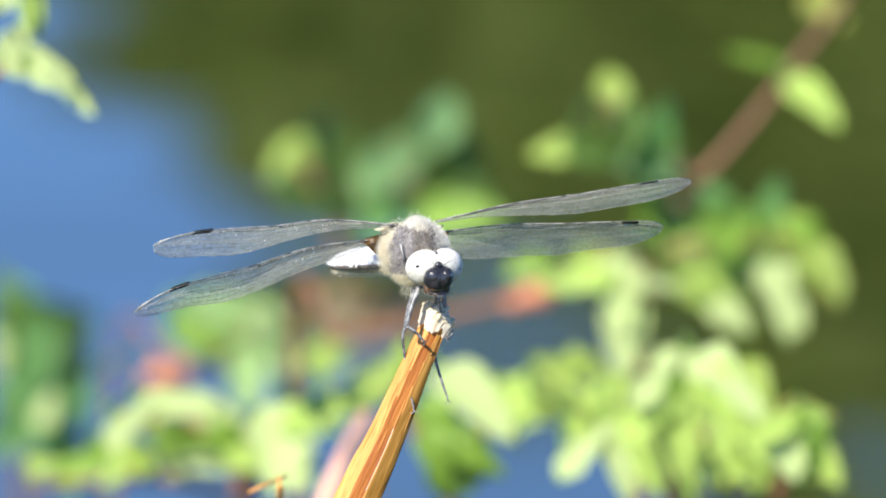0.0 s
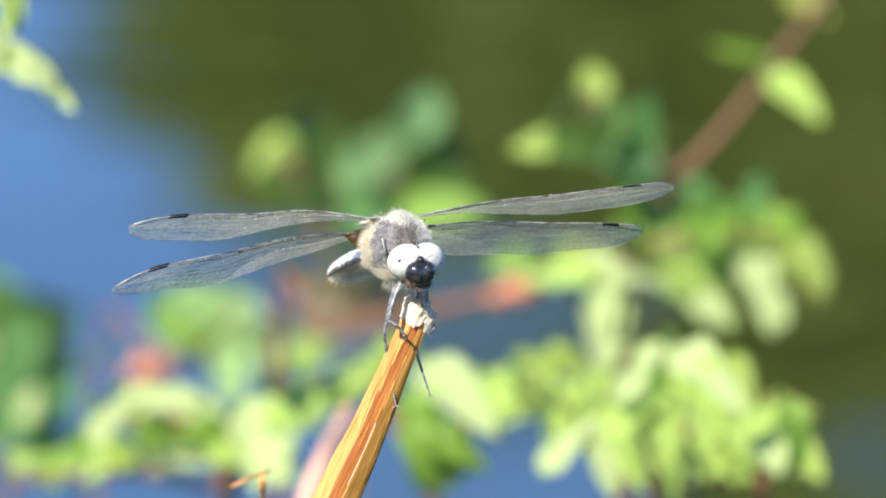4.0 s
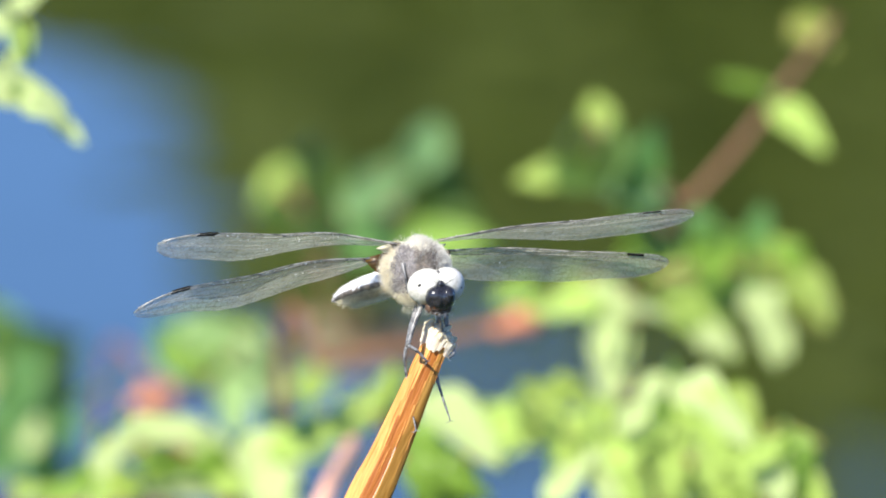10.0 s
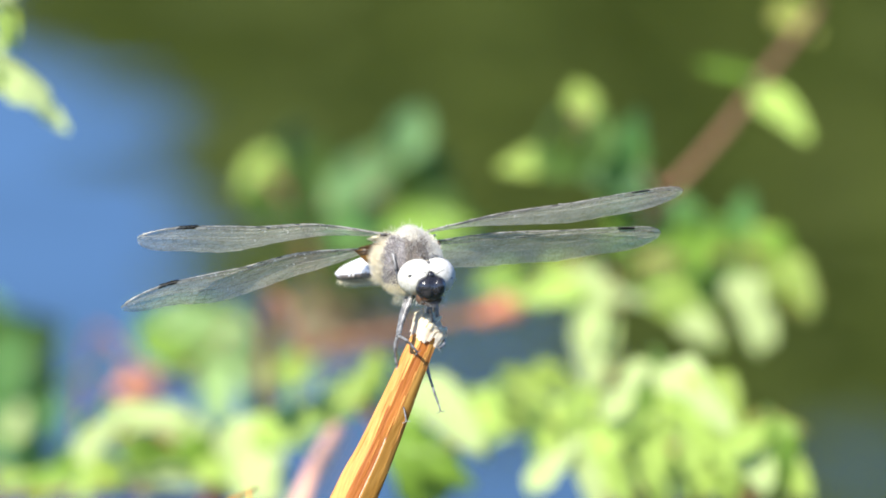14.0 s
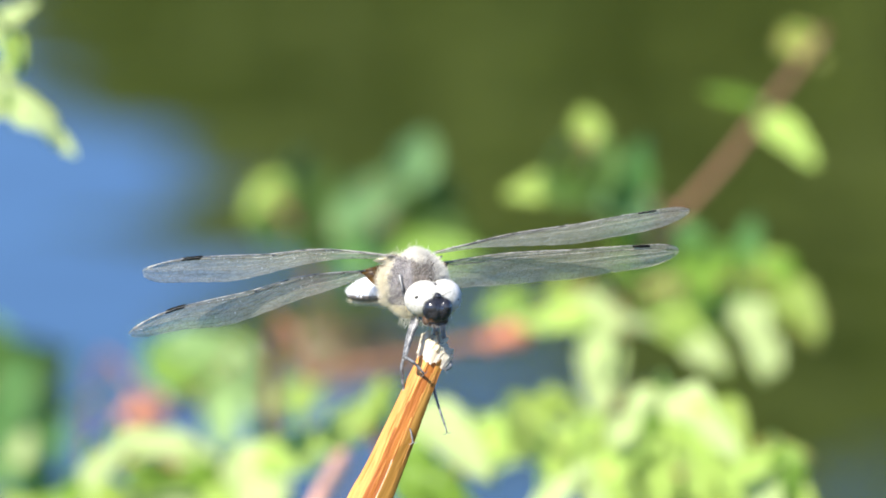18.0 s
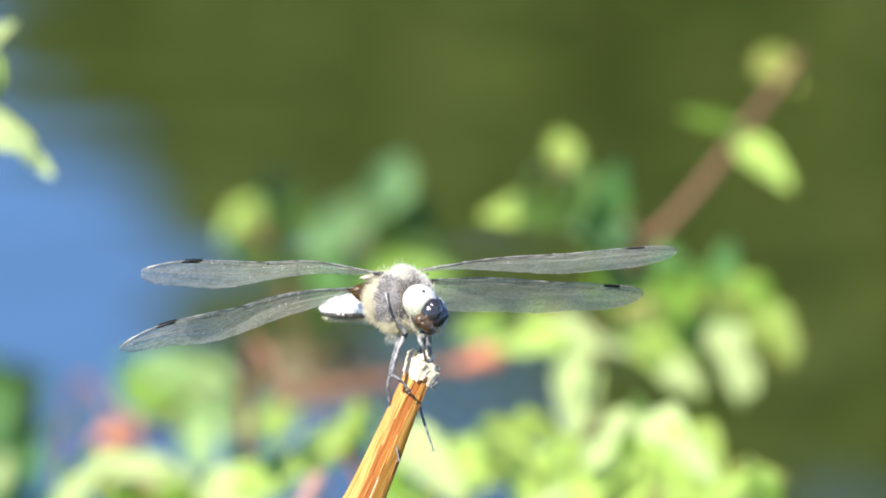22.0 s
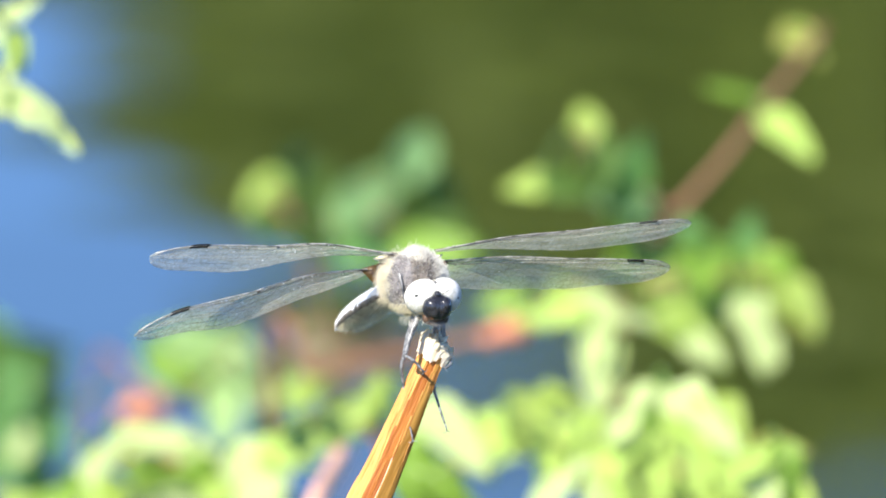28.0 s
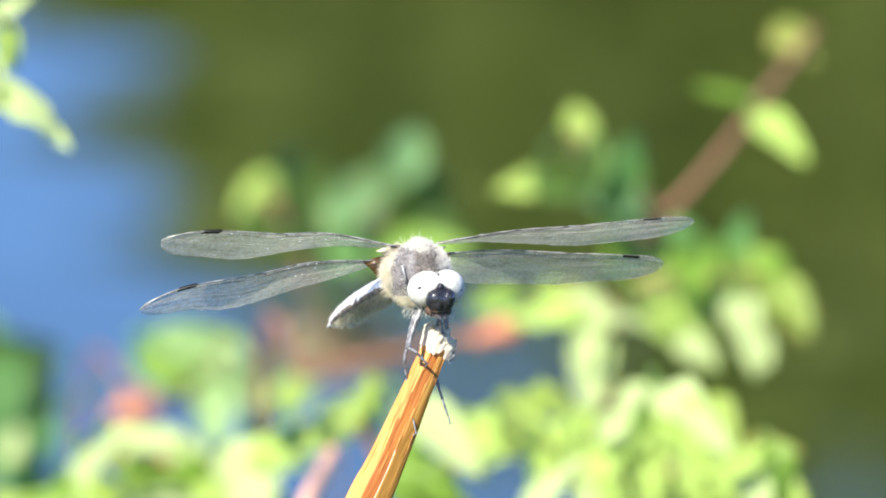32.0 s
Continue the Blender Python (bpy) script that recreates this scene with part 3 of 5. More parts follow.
    for a, b in zip(rows, rows[1:]):
        for j in range(5):
            bm.faces.new((a[0][j], a[0][j + 1], b[0][j + 1], b[0][j]))
            bm.faces.new((a[1][j], b[1][j], b[1][j + 1], a[1][j + 1]))
    part("root_stain", bm, M_AMBER, wing, "amber-brown stain at the root")
    # pale flecks behind the leading edge, painted as sun glints off its cells
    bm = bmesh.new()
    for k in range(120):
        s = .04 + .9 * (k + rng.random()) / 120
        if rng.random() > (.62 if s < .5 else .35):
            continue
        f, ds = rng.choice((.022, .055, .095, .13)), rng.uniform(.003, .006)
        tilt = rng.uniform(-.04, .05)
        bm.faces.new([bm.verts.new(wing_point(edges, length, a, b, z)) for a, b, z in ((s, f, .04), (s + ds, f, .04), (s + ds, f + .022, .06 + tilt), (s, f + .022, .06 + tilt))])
    tagged(part("glinting_cells", bm, M_GLINT, wing, "pale flecks painted as glints on the wing cells", smooth=False), kind="stuff")
    # white specks scattered over the wing, painted as bright sparkles
    for k in range(26):
        bm = bmesh.new()
        r = rng.uniform(.00005, .00015)
        blob(bm, wing_point(edges, length, rng.uniform(.12, .95), rng.uniform(.03, .12) if k % 2 else rng.uniform(.15, .8), .05), (r, r * .8, r * .6), 6, 4)
        part("dust_speck", bm, M_BLOOM, wing)
    return wing


THORAX_POSE = Matrix.Translation(mm(-3.10, 8.87, 0.0))


def thorax_skin(d):
    """The place on the thorax, in metres, that lies in the direction d: humped along the back, hollow beside it."""
    x, y, z = d.x * 4.35, d.y * 4.35, d.z * 4.6
    if d.y > 0:
        y += d.y * (.10 * math.exp(-((x - .5) / 1.1) ** 2) - .45 * math.exp(-((x + 1.5) / .8) ** 2))
    k = 1 + .035 * noise.noise(Vector((x, y, z)) * .5)
    return mm(x * k, y * k, z * k)


def thorax_zone(x, y, z):
    """Which coat grows at x, y mm: gold and buff flanks, grey shoulder panels, a pale crest and collar."""
    if z < -1.2:
        return "cream"
    if x < -3.5 + .22 * abs(y) * (y > 0):
        return "gold" if y > -2.2 else "cream"
    if y < -3.1 + .25 * (x + 2):
        return "cream"
    if x > 3.1 - .12 * y or y > 2.7 + .5 * abs(x - .6):
        return "crest"
    return "panel" if x < -.3 - .12 * (y - 2) else "patch"


def build_thorax(bug):
    rng = random.Random(21)
    bm = bmesh.new()
    bmesh.ops.create_uvsphere(bm, u_segments=48, v_segments=32, radius=1.0)
    for v in bm.verts:
        v.co = thorax_skin(v.co.normalized())
    for f in bm.faces:
        c = f.calc_center_median() * 1000
        zone = thorax_zone(c.x + rng.gauss(0, .15), c.y + rng.gauss(0, .15), c.z)
        f.material_index = {"panel": 0, "patch": 1}.get(zone, 2)
    thorax = part("thorax", mesh_of(bm, "thorax", [M_THORAX, M_FLANK, M_BUFF]), None, bug, "furry thorax, grey in front with golden buff flanks", THORAX_POSE)
    coats = {k: [] for k in ("gold", "cream", "panel", "patch", "crest")}
    for _ in range(15000):
        d = Vector((rng.gauss(0, 1), rng.gauss(0, 1), rng.gauss(0, 1))).normalized()
        p = thorax_skin(d)
        q = p * 1000
        zone = thorax_zone(q.x + rng.gauss(0, .42), q.y + rng.gauss(0, .42), q.z)
        # the coat lies back, away from the head
        lie = Vector((-.25, .1, -.2)) if zone in ("gold", "cream") else Vector((0, .25, -.15))
        coats[zone].append((p - d * .0001, (d + lie).normalized()))
    for zone, name, material, label, ln, r in (("gold", "flank_fur", M_GOLD, "golden buff flank fur", .0012, .000030), ("cream", "belly_fur", M_HAIR, "cream fur below", .0008, .000030),
                                               ("panel", "shoulder_fur", M_DARKHAIR, "short grey shoulder fur", .00045, .000028), ("patch", "chest_fur", M_DARKHAIR, "grey-brown fur beside the crest", .00065, .000028),
                                               ("crest", "crest_fur", M_GREYHAIR, "whitish crest and collar fur", .00075, .000032)):
        bm = bmesh.new()
        roots = coats[zone]
        spikes(bm, roots[::2] if zone == "panel" else roots, rng, ln, r)
        part(name, bm, material, thorax, label, smooth=False)
    # pale frosting on the shoulder panel
    bm = bmesh.new()
    spikes(bm, coats["panel"][1::3] + coats["patch"][::2], rng, .0006, .000026)
    part("frosted_fur", bm, M_GREYHAIR, thorax, smooth=False)
    # tuft at the wing roots and under the chest
    for c, n, ln in ((mm(-1.9, 3.6, .6), 30, .0009), (mm(.4, 4.2, 0), 40, .0008), (mm(-1.1, -5.0, 1.2), 22, .0010)):
        bm = bmesh.new()
        spikes(bm, [(c + Vector((rng.gauss(0, .0006), rng.gauss(0, .0004), rng.gauss(0, .0006))), c.normalized()) for _ in range(n)], rng, ln, .00003)
        part("tuft", bm, M_HAIR, thorax, smooth=False)
    # pale plate between the wing roots, amber hinge plates beside it
    for x, y, z, sx, sy in ((3.4, 3.4, -2.4, .5, .15),):
        bm = bmesh.new()
        blob(bm, (0, 0, 0), (sx / 1000, sy / 1000, .0007), 12, 8, .3, 900)
        part("wing_hinge_plate", bm, M_CREAM, thorax, "cream hinge plate", Matrix.Translation(mm(x, y, z)) @ pose(0, 0, 0, 0, 0, 25))
    for x, y, z, sx, sy in ((-2.9, 3.6, .2, .85, .3), (-3.9, 2.3, .3, .9, .2), (4.1, 2.2, -2.2, .4, .6)):
        bm = bmesh.new()
        blob(bm, (0, 0, 0), (sx / 1000, sy / 1000, .0008), 12, 8, .3, 900)
        part("wing_muscle_plate", bm, M_AMBER, thorax, "amber-brown plate", Matrix.Translation(mm(x, y, z)))
    # brown web between the hind wing root and the flank
    bm = bmesh.new()
    tri = [(-10.4, 10.5), (-7.4, 11.4), (-7.7, 8.3), (-8.6, 8.7)]
    a = [bm.verts.new(mm(x, y, -.9)) for x, y in tri]
    b = [bm.verts.new(mm(x, y, -1.6)) for x, y in tri]
    bm.faces.new(a)
    bm.faces.new(b[::-1])
    for k in range(4):
        bm.faces.new((a[k], b[k], b[(k + 1) % 4], a[(k + 1) % 4]))
    bm2 = bmesh.new()
    tri = [(-8.7, 11.9), (-6.1, 12.9), (-5.8, 12.3), (-7.6, 11.5)]
    a = [bm2.verts.new(mm(x, y, -.5)) for x, y in tri]
    b = [bm2.verts.new(mm(x, y, -1.1)) for x, y in tri]
    bm2.faces.new(a)
    bm2.faces.new(b[::-1])
    for k in range(4):
        bm2.faces.new((a[k], b[k], b[(k + 1) % 4], a[(k + 1) % 4]))
    part("wing_hinge_plate", bm2, M_CREAM, bug, "cream plate between the wing roots")
    part("wing_root_web", bm, M_AMBER, bug, "dark amber web at the hind wing root")
    return thorax


HEAD_AT = mm(-0.31, 6.43, 6.2)


def head_pose(rx, ry, rz, dx=0.0, dy=0.0):
    return Matrix.Translation(HEAD_AT + mm(dx, dy)) @ pose(0, 0, 0, rx, ry, rz)


def build_head(bug):
    """Faces +z, crown to +y."""
    rng = random.Random(5)
    bm = bmesh.new()
    blob(bm, mm(0, -.2, -.6), (.0026, .0024, .0017), 20, 12, .05, 600)
    head = part("head", bm, M_FLANK, bug, "head with pale eyes and a black face")
    for sx in (-1, 1):
        bm = bmesh.new()
        vs = blob(bm, (0, 0, 0), (.00266, .00250, .00190), 72, 48)
        # faces low down and at the back take the olive shading tone
        for f in bm.faces:
            c = f.calc_center_median() / .0024
            f.material_index = 1 if c.y < -.45 + rng.gauss(0, .22) or c.z < -.35 else 0
        eye = part("eye", mesh_of(bm, "eye", [M_EYE, M_EYELOW]), None, head, "pale grey-white compound eye", Matrix.Translation(mm(sx * 1.38, .34, -.35)) @ pose(0, 0, 0, 0, sx * 16, sx * -16))
        bm = bmesh.new()
        blob(bm, mm(-.78 if sx < 0 else 1.30, .95 if sx < 0 else .3, 1.68 if sx < 0 else 1.62), (.00030, .00020, .00008) if sx < 0 else (.00013, .00013, .00013), 10, 6)
        part("pupil_spot", bm, M_BLACK, eye, "small dark spot")
        bm = bmesh.new()
        tube(bm, curve_pts([mm(sx * .62, 1.0, 1.6), mm(sx * 1.0, 1.5, 2.3), mm(sx * 1.5, 1.9, 2.8)]), [.00005 - .000003 * i for i in range(11)], 5)
        part("antenna", bm, M_BLACK, head)
    # bulging shiny frons in two lobes, the vertex above it
    bm = bmesh.new()
    vs = blob(bm, mm(0, -.80, 1.25), (.00208, .00188, .00172), 28, 20)
    for sx in (-.85, .85):
        blob(bm, mm(sx, -.40, 1.50), (.00116, .00122, .00140), 20, 16)
    for v in vs:
        v.co.z -= .00022 * math.exp(-(v.co.x / .00035) ** 2) * (1 if v.co.z > .0015 else 0)
    part("forehead", bm, M_BLACK, head, "shiny black bulging forehead")
    bm = bmesh.new()
    blob(bm, mm(0, 1.02, 1.42), (.00056, .00052, .00062), 14, 10)
    part("vertex", bm, M_BLACK, head, "black knob between the eyes")
    bm = bmesh.new()
    blob(bm, mm(0, 2.36, .10), (.00036, .00030, .0006), 10, 8)
    part("occiput", bm, M_LEG, head, "small dark triangle between the eyes")
    # clypeus band, lip and jaws
    bm = bmesh.new()
    blob(bm, mm(0, -2.05, 1.15), (.00160, .00085, .00100), 18, 10, .25, 1500)
    part("clypeus", bm, M_MOUTH, head, "dark brown clypeus")
    bm = bmesh.new()
    blob(bm, mm(0, -2.85, .80), (.00120, .00065, .00080), 18, 10, .25, 1500)
    part("lip", bm, M_MOUTH, head, "dark brown lip")
    for sx in (-1, 1):
        bm = bmesh.new()
        blob(bm, mm(sx * 1.15, -2.45, .40), (.0007, .0009, .0008), 12, 8, .12, 900)
        part("jaw", bm, M_MOUTH, head, "red-brown jaw")
    bm = bmesh.new()
    base = []
    for _ in range(170):
        a = rng.uniform(0, 2 * math.pi)
        d = Vector((math.cos(a), math.sin(a), -.2)).normalized()
        base.append((mm(0, -.6, -.6) + Vector((d.x * .0026, d.y * .0028, 0)), d))
    spikes(bm, base, rng, .0007, .00004)
    part("face_fur", bm, M_HAIR, head, smooth=False)
    bm = bmesh.new()
    spikes(bm, [(mm(rng.gauss(0, .9), rng.uniform(-3.2, -1.9), 1.3 + rng.uniform(-.3, .5)), Vector((rng.gauss(0, .4), -.6, .6)).normalized()) for _ in range(150)], rng, .0006, .00003)
    part("mouth_bristles", bm, M_LEG, head, smooth=False)
    head.matrix_basis = head_pose(14, 16, 4)
    return head


ABDOMEN_AT = mm(-5.43, 7.42, -3.6)


def abdomen_pose(u, v):
    th = math.asin(v)
    ph = math.asin(max(-1, min(1, -u / math.cos(th))))
    return Matrix.Translation(ABDOMEN_AT) @ pose(0, 0, 0, math.degrees(th), math.degrees(ph)) @ pose(0, 0, 0, 0, 0, -2 - 60 * min(0, v + .03) + min(14, 300 * max(0, v + .05)))


def build_abdomen(bug):
    """Ten rings along -z, white above, dark-flanked, paler below."""
    abdomen = new("abdomen")
    abdomen.parent = bug
    tagged(abdomen, "flattened abdomen with white bloom above and dark flanks")
    cuts = [0, 1.6, 4.2, 7.6, 11.0, 14.2, 17.2, 20.0, 22.6, 24.8, 26.6]
    half = ((0, 2.2), (2, 2.7), (6, 3.1), (10, 3.2), (15, 3.1), (20, 2.6), (24, 1.8), (26.6, 1.0))

    def ring(s):
        w = float(np.interp(s, [h[0] for h in half], [h[1] for h in half]))
        return w, w * .64
    rng = random.Random(6)
    for a, b in zip(cuts, cuts[1:]):
        bm = bmesh.new()
        rows, n = [], 48
        for k in range(7):
            s = a + (b - a) * k / 6
            w, h = ring(s)
            swell = 1 - .05 * abs(k / 3 - 1) ** 3
            row = []
            for j in range(n):
                g = 2 * math.pi * j / n
                y = math.sin(g)
                row.append(bm.verts.new(mm(math.cos(g) * w * swell, (y * h if y > 0 else y * h * .6) * swell + .35 * max(0, 1 - abs(math.cos(g)) * 3) * (y > 0), -s)))
            rows.append(row)
        for p, q in zip(rows, rows[1:]):
            for j in range(n):
                f = bm.faces.new((p[j], p[(j + 1) % n], q[(j + 1) % n], q[j]))
                g = 2 * math.pi * (j + .5) / n
                f.material_index = 0 if a > 24 or math.sin(g) > .12 + rng.gauss(0, .05) else 1 if math.sin(g) > -.42 else 2
        bm.faces.new(rows[0])
        bm.faces.new(rows[-1][::-1])
        part("abdomen_ring", mesh_of(bm, "abdomen_ring", [M_BLOOM, M_FLANK, M_TAN]), None, abdomen)
    for sx in (-1, 1):
        bm = bmesh.new()
        tube(bm, curve_pts([mm(sx * .4, .2, -26.4), mm(sx * .6, .25, -27.6), mm(sx * .5, .1, -28.6)]), [.00030 - .00002 * i for i in range(11)], 7)
        part("tail_clasper", bm, M_BLOOM, abdomen)
    bm = bmesh.new()
    spikes(bm, [(mm(math.cos(g) * 2.4, math.sin(g) * 1.15, -s), Vector((math.cos(g), math.sin(g), 0))) for g, s in ((rng.uniform(3.5, 5.9), rng.uniform(.5, 22)) for _ in range(1600))], rng, .0007, .000022)
    part("belly_fur", bm, M_HAIR, abdomen, "pale belly fur", smooth=False)
    bm = bmesh.new()
    fuzz = []
    for _ in range(1500):
        g, s = rng.uniform(.3, 2.84), rng.uniform(.5, 26.4)
        w, h = ring(s)
        fuzz.append((mm(math.cos(g) * w * .96, math.sin(g) * h * (.96 if math.sin(g) > 0 else .57), -s), Vector((math.cos(g), math.sin(g), -.5)).normalized()))
    spikes(bm, fuzz, rng, .00038, .00002)
    part("bloom_fuzz", bm, M_BLOOM, abdomen, "short white fuzz", smooth=False)
    abdomen.matrix_basis = abdomen_pose(-.33, -.14)
    return abdomen


def build_legs(bug):
    spec = (
        ((-2.30, 4.20, 3.0), (-5.00, 9.90, 4.30), (-4.70, 8.40, 4.85), (-4.25, 6.10, 4.95)),
        ((-0.38, 3.98, 2.5), (0.00, 2.60, 3.4), (0.23, 1.53, 1.9), (0.38, 0.77, 1.2)),
        ((-2.37, 4.36, 2.4), (-4.28, -1.15, 3.6), (-2.98, -1.99, 3.4), (-1.76, -3.37, 2.4)),
        ((-2.83, 4.74, .5), (-4.44, -1.38, 1.0), (-4.74, -2.91, .8), (-4.36, -6.12, -.4), (-3.90, -9.79, -.6), (-3.21, -12.70, 1.0)),
        ((0.84, 4.74, 1.0), (1.15, 0.15, -.6), (1.91, -2.14, -.2), (1.15, -2.91, 1.4)),
        ((0.23, 4.74, -.5), (-0.31, -2.14, -2.4), (-0.38, -5.36, -2.4), (0.31, -8.03, -2.2), (1.07, -10.33, -2.0), (1.38, -11.40, -1.8)))
    names = ("foreleg", "foreleg", "midleg", "hindleg", "midleg", "hindleg")
    rng = random.Random(9)
    for name, pts in zip(names, spec):
        pts = [mm(*p) for p in pts]
        leg = new(name)
        leg.parent = bug
        tagged(leg, "thin black leg dusted grey")
        bm = bmesh.new()
        q = curve_pts([pts[0], (pts[0] + pts[1]) / 2 + mm(-.15, 0, .2), pts[1]], 5)
        tube(bm, q, [.00043 - .00016 * i / 10 for i in range(11)], 9)
        part("femur", bm, M_LEG, leg)
        bm = bmesh.new()
        mid = pts[1:] if len(pts) == 4 else pts[1:-1]
        q = curve_pts(mid, 5)
        tube(bm, q, [.00026 - .00012 * i / len(q) for i in range(len(q))], 7)
        part("tibia", bm, M_LEG, leg)
        bm = bmesh.new()
        spikes(bm, [(q[i], Vector((rng.uniform(-1, 1), -.4, rng.uniform(-1, 1))).normalized()) for i in range(1, len(q) - 1) for _ in range(2)], rng, .0006, .00003)
        part("spines", bm, M_LEG, leg)
        end, prev = pts[-1], pts[-2]
        if len(pts) > 4:
            bm = bmesh.new()
            tube(bm, [prev, (prev + end) / 2 + mm(.05, .05, 0), end], [.00014, .00012, .0001], 6)
            part("foot", bm, M_LEG, leg)
        d = (end - prev).normalized()
        side = d.cross(Vector((0, 0, 1))).normalized()
        for sx in (-1, 1):
            bm = bmesh.new()
            tube(bm, curve_pts([end, end + d * .0002 + side * sx * .0003, end + d * .0001 + side * sx * .0006]), [.00007 - .000004 * i for i in range(11)], 5)
            part("claw", bm, M_LEG, leg)


BUG = thing("dragonfly", "grey furry dragonfly with pale eyes perched on the broken reed", "dragonfly", GRIP)
build_thorax(BUG)
HEAD = build_head(BUG)
ABDOMEN = build_abdomen(BUG)
build_legs(BUG)
WINGS = {n: build_wing(BUG, n, n.startswith("hind"), LENGTH[n]) for n in ROOT}


# ---- the waterside plants ----
def leaf_mesh(name, lobes, curl, fold, wave):
    """A leaf one unit long from its stalk along +y, face to +z."""
    bm = bmesh.new()
    ns, rows = 14, []
    for i in range(ns + 1):
        s = i / ns
        w = .27 * math.sin(math.pi * min(1, s * .97 + .03) ** .82) ** .62
        if lobes:
            w *= .74 + .30 * abs(math.sin(s * math.pi * lobes))
        row = []
        for j in range(-3, 4):
            f = j / 3
            z = fold * abs(f) * w + curl * (s - .25) ** 2 * -1 + wave * math.sin(s * 9 + f * 2) * abs(f)
            row.append(bm.verts.new((f * w, s - .10 * abs(f) * math.sin(math.pi * s), z)))
        rows.append(row)
    for a, b in zip(rows, rows[1:]):
        for j in range(6):
            bm.faces.new((a[j], a[j + 1], b[j + 1], b[j]))
    me = mesh_of(bm, name, M_GREEN)
    me.materials.clear()
    return me


SHAPES = [leaf_mesh("leaf_oval", 0, .25, .35, .03), leaf_mesh("leaf_lobed", 2.5, .35, .25, .05), leaf_mesh("leaf_wavy", 1.5, .55, .30, .06), leaf_mesh("leaf_round", 0, .15, .15, .03)]
# p and l are coloured as sunlit leaves, d as shaded ones
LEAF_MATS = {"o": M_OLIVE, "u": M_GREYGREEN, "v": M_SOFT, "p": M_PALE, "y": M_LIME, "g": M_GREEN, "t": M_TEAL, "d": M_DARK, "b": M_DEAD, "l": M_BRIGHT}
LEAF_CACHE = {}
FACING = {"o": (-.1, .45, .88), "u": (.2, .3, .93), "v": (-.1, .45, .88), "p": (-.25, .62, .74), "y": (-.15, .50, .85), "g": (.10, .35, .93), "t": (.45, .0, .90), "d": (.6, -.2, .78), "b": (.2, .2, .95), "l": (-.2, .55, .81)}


def leaf_data(shape, tone):
    if (shape, tone) not in LEAF_CACHE:
        me = SHAPES[shape].copy()
        me.materials.append(LEAF_MATS[tone])
        LEAF_CACHE[shape, tone] = me
    return LEAF_CACHE[shape, tone]


def build_plant(label, depth, stems, leaves, seed, buds=(), crowd=1):
    """stems: lines of (h, v, depth off) with a radius in mm; leaves: h, v of the middle, length in mm as it spans at the reed, turn in degrees, tone and, where known, breadth."""
    rng = random.Random(seed)
    foot = at(stems[0][1][0][0], stems[0][1][0][1], depth)
    foot.z = -.14
    plant = thing("waterside_plant", label, "plant", Matrix.Translation(foot), "waterside plants")
    inv = Matrix.Translation(-foot)
    joints = []
    for k, (radius, line) in enumerate(stems):
        pts = [inv @ at(h, v, depth + d) for h, v, d in line]
        if k == 0:
            # down to the mud
            p = pts[0]
            pts = [Vector((p.x * .0, p.y * .0, 0)), Vector((p.x * .6 + .004, p.y * .6, p.z * .55))] + pts
        q = curve_pts(pts, 6)
        bm = bmesh.new()
        tube(bm, q, [radius / 1000 * (1.15 - .5 * i / len(q)) * (1 + .12 * (i % 6 == 0)) for i in range(len(q))], 8)
        part("stem", bm, M_STEM, plant)
        joints += q
    for h, v, size in buds:
        bm = bmesh.new()
        c = inv @ at(h, v, depth - .004)
        r = size / 2000 * depth / NEAR
        vs = blob(bm, c, (r, r * .8, r * .75), 12, 8, .2, 200)
        part("bud", bm, M_BUD, plant, "orange-red bud")
    view = BASE.to_3x3()
    more = []
    for h, v, size, turn, tone, *_ in leaves:
        # lesser leaves crowd round each larger one
        for _ in range(crowd):
            g, k = rng.uniform(0, 6.28), rng.uniform(.25, .5) * size
            more.append((h + k * math.cos(g), v + k * math.sin(g), size * rng.uniform(.35, .75), turn + rng.uniform(-60, 60), rng.choice({"p": "pl", "y": "yyg", "g": "gy", "t": "td", "d": "d", "b": "b", "l": "llpy", "o": "o", "u": "u", "v": "v"}[tone.lower()])))
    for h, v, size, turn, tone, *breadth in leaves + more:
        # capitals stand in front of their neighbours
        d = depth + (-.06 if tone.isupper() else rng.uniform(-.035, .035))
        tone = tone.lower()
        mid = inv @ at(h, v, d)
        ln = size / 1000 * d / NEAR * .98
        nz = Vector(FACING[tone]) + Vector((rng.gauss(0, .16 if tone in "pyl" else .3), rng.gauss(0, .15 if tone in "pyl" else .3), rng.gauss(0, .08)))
        nz.normalize()
        cx, cy = math.cos(radians(turn)), math.sin(radians(turn))
        # the leaf lies square to its facing, so it may slant in depth
        slant = max(-.9, min(.9, -(cx * nz.x + cy * nz.y) / nz.z))
        ax = Vector((cx, cy, slant))
        across = ln * (breadth[0] if breadth else rng.uniform(.95, 1.2))
        ln *= ax.length
        ax.normalize()
        nz = (nz - ax * nz.dot(ax)).normalized()
        sx = ax.cross(nz)
        m = (view @ Matrix((sx, ax, nz)).transposed()).to_4x4()
        start = mid - (view @ ax) * ln * .5
        m.translation = start
        shape = 3 if size < 7.6 or (breadth and breadth[0] > 1.2) else rng.choice((0, 0, 1, 2))
        leaf = part("leaf", leaf_data(shape, tone), None, plant, m=m @ Matrix.Diagonal((across, ln, across, 1)))
        near = min(joints, key=lambda q: (q - start).length)
        if (near - start).length > .002:
            bm = bmesh.new()
            bend = (near + start) / 2 + Vector((0, 0, .12 * (near - start).length))
            tube(bm, curve_pts([near, bend, start], 4), .0005, 5)
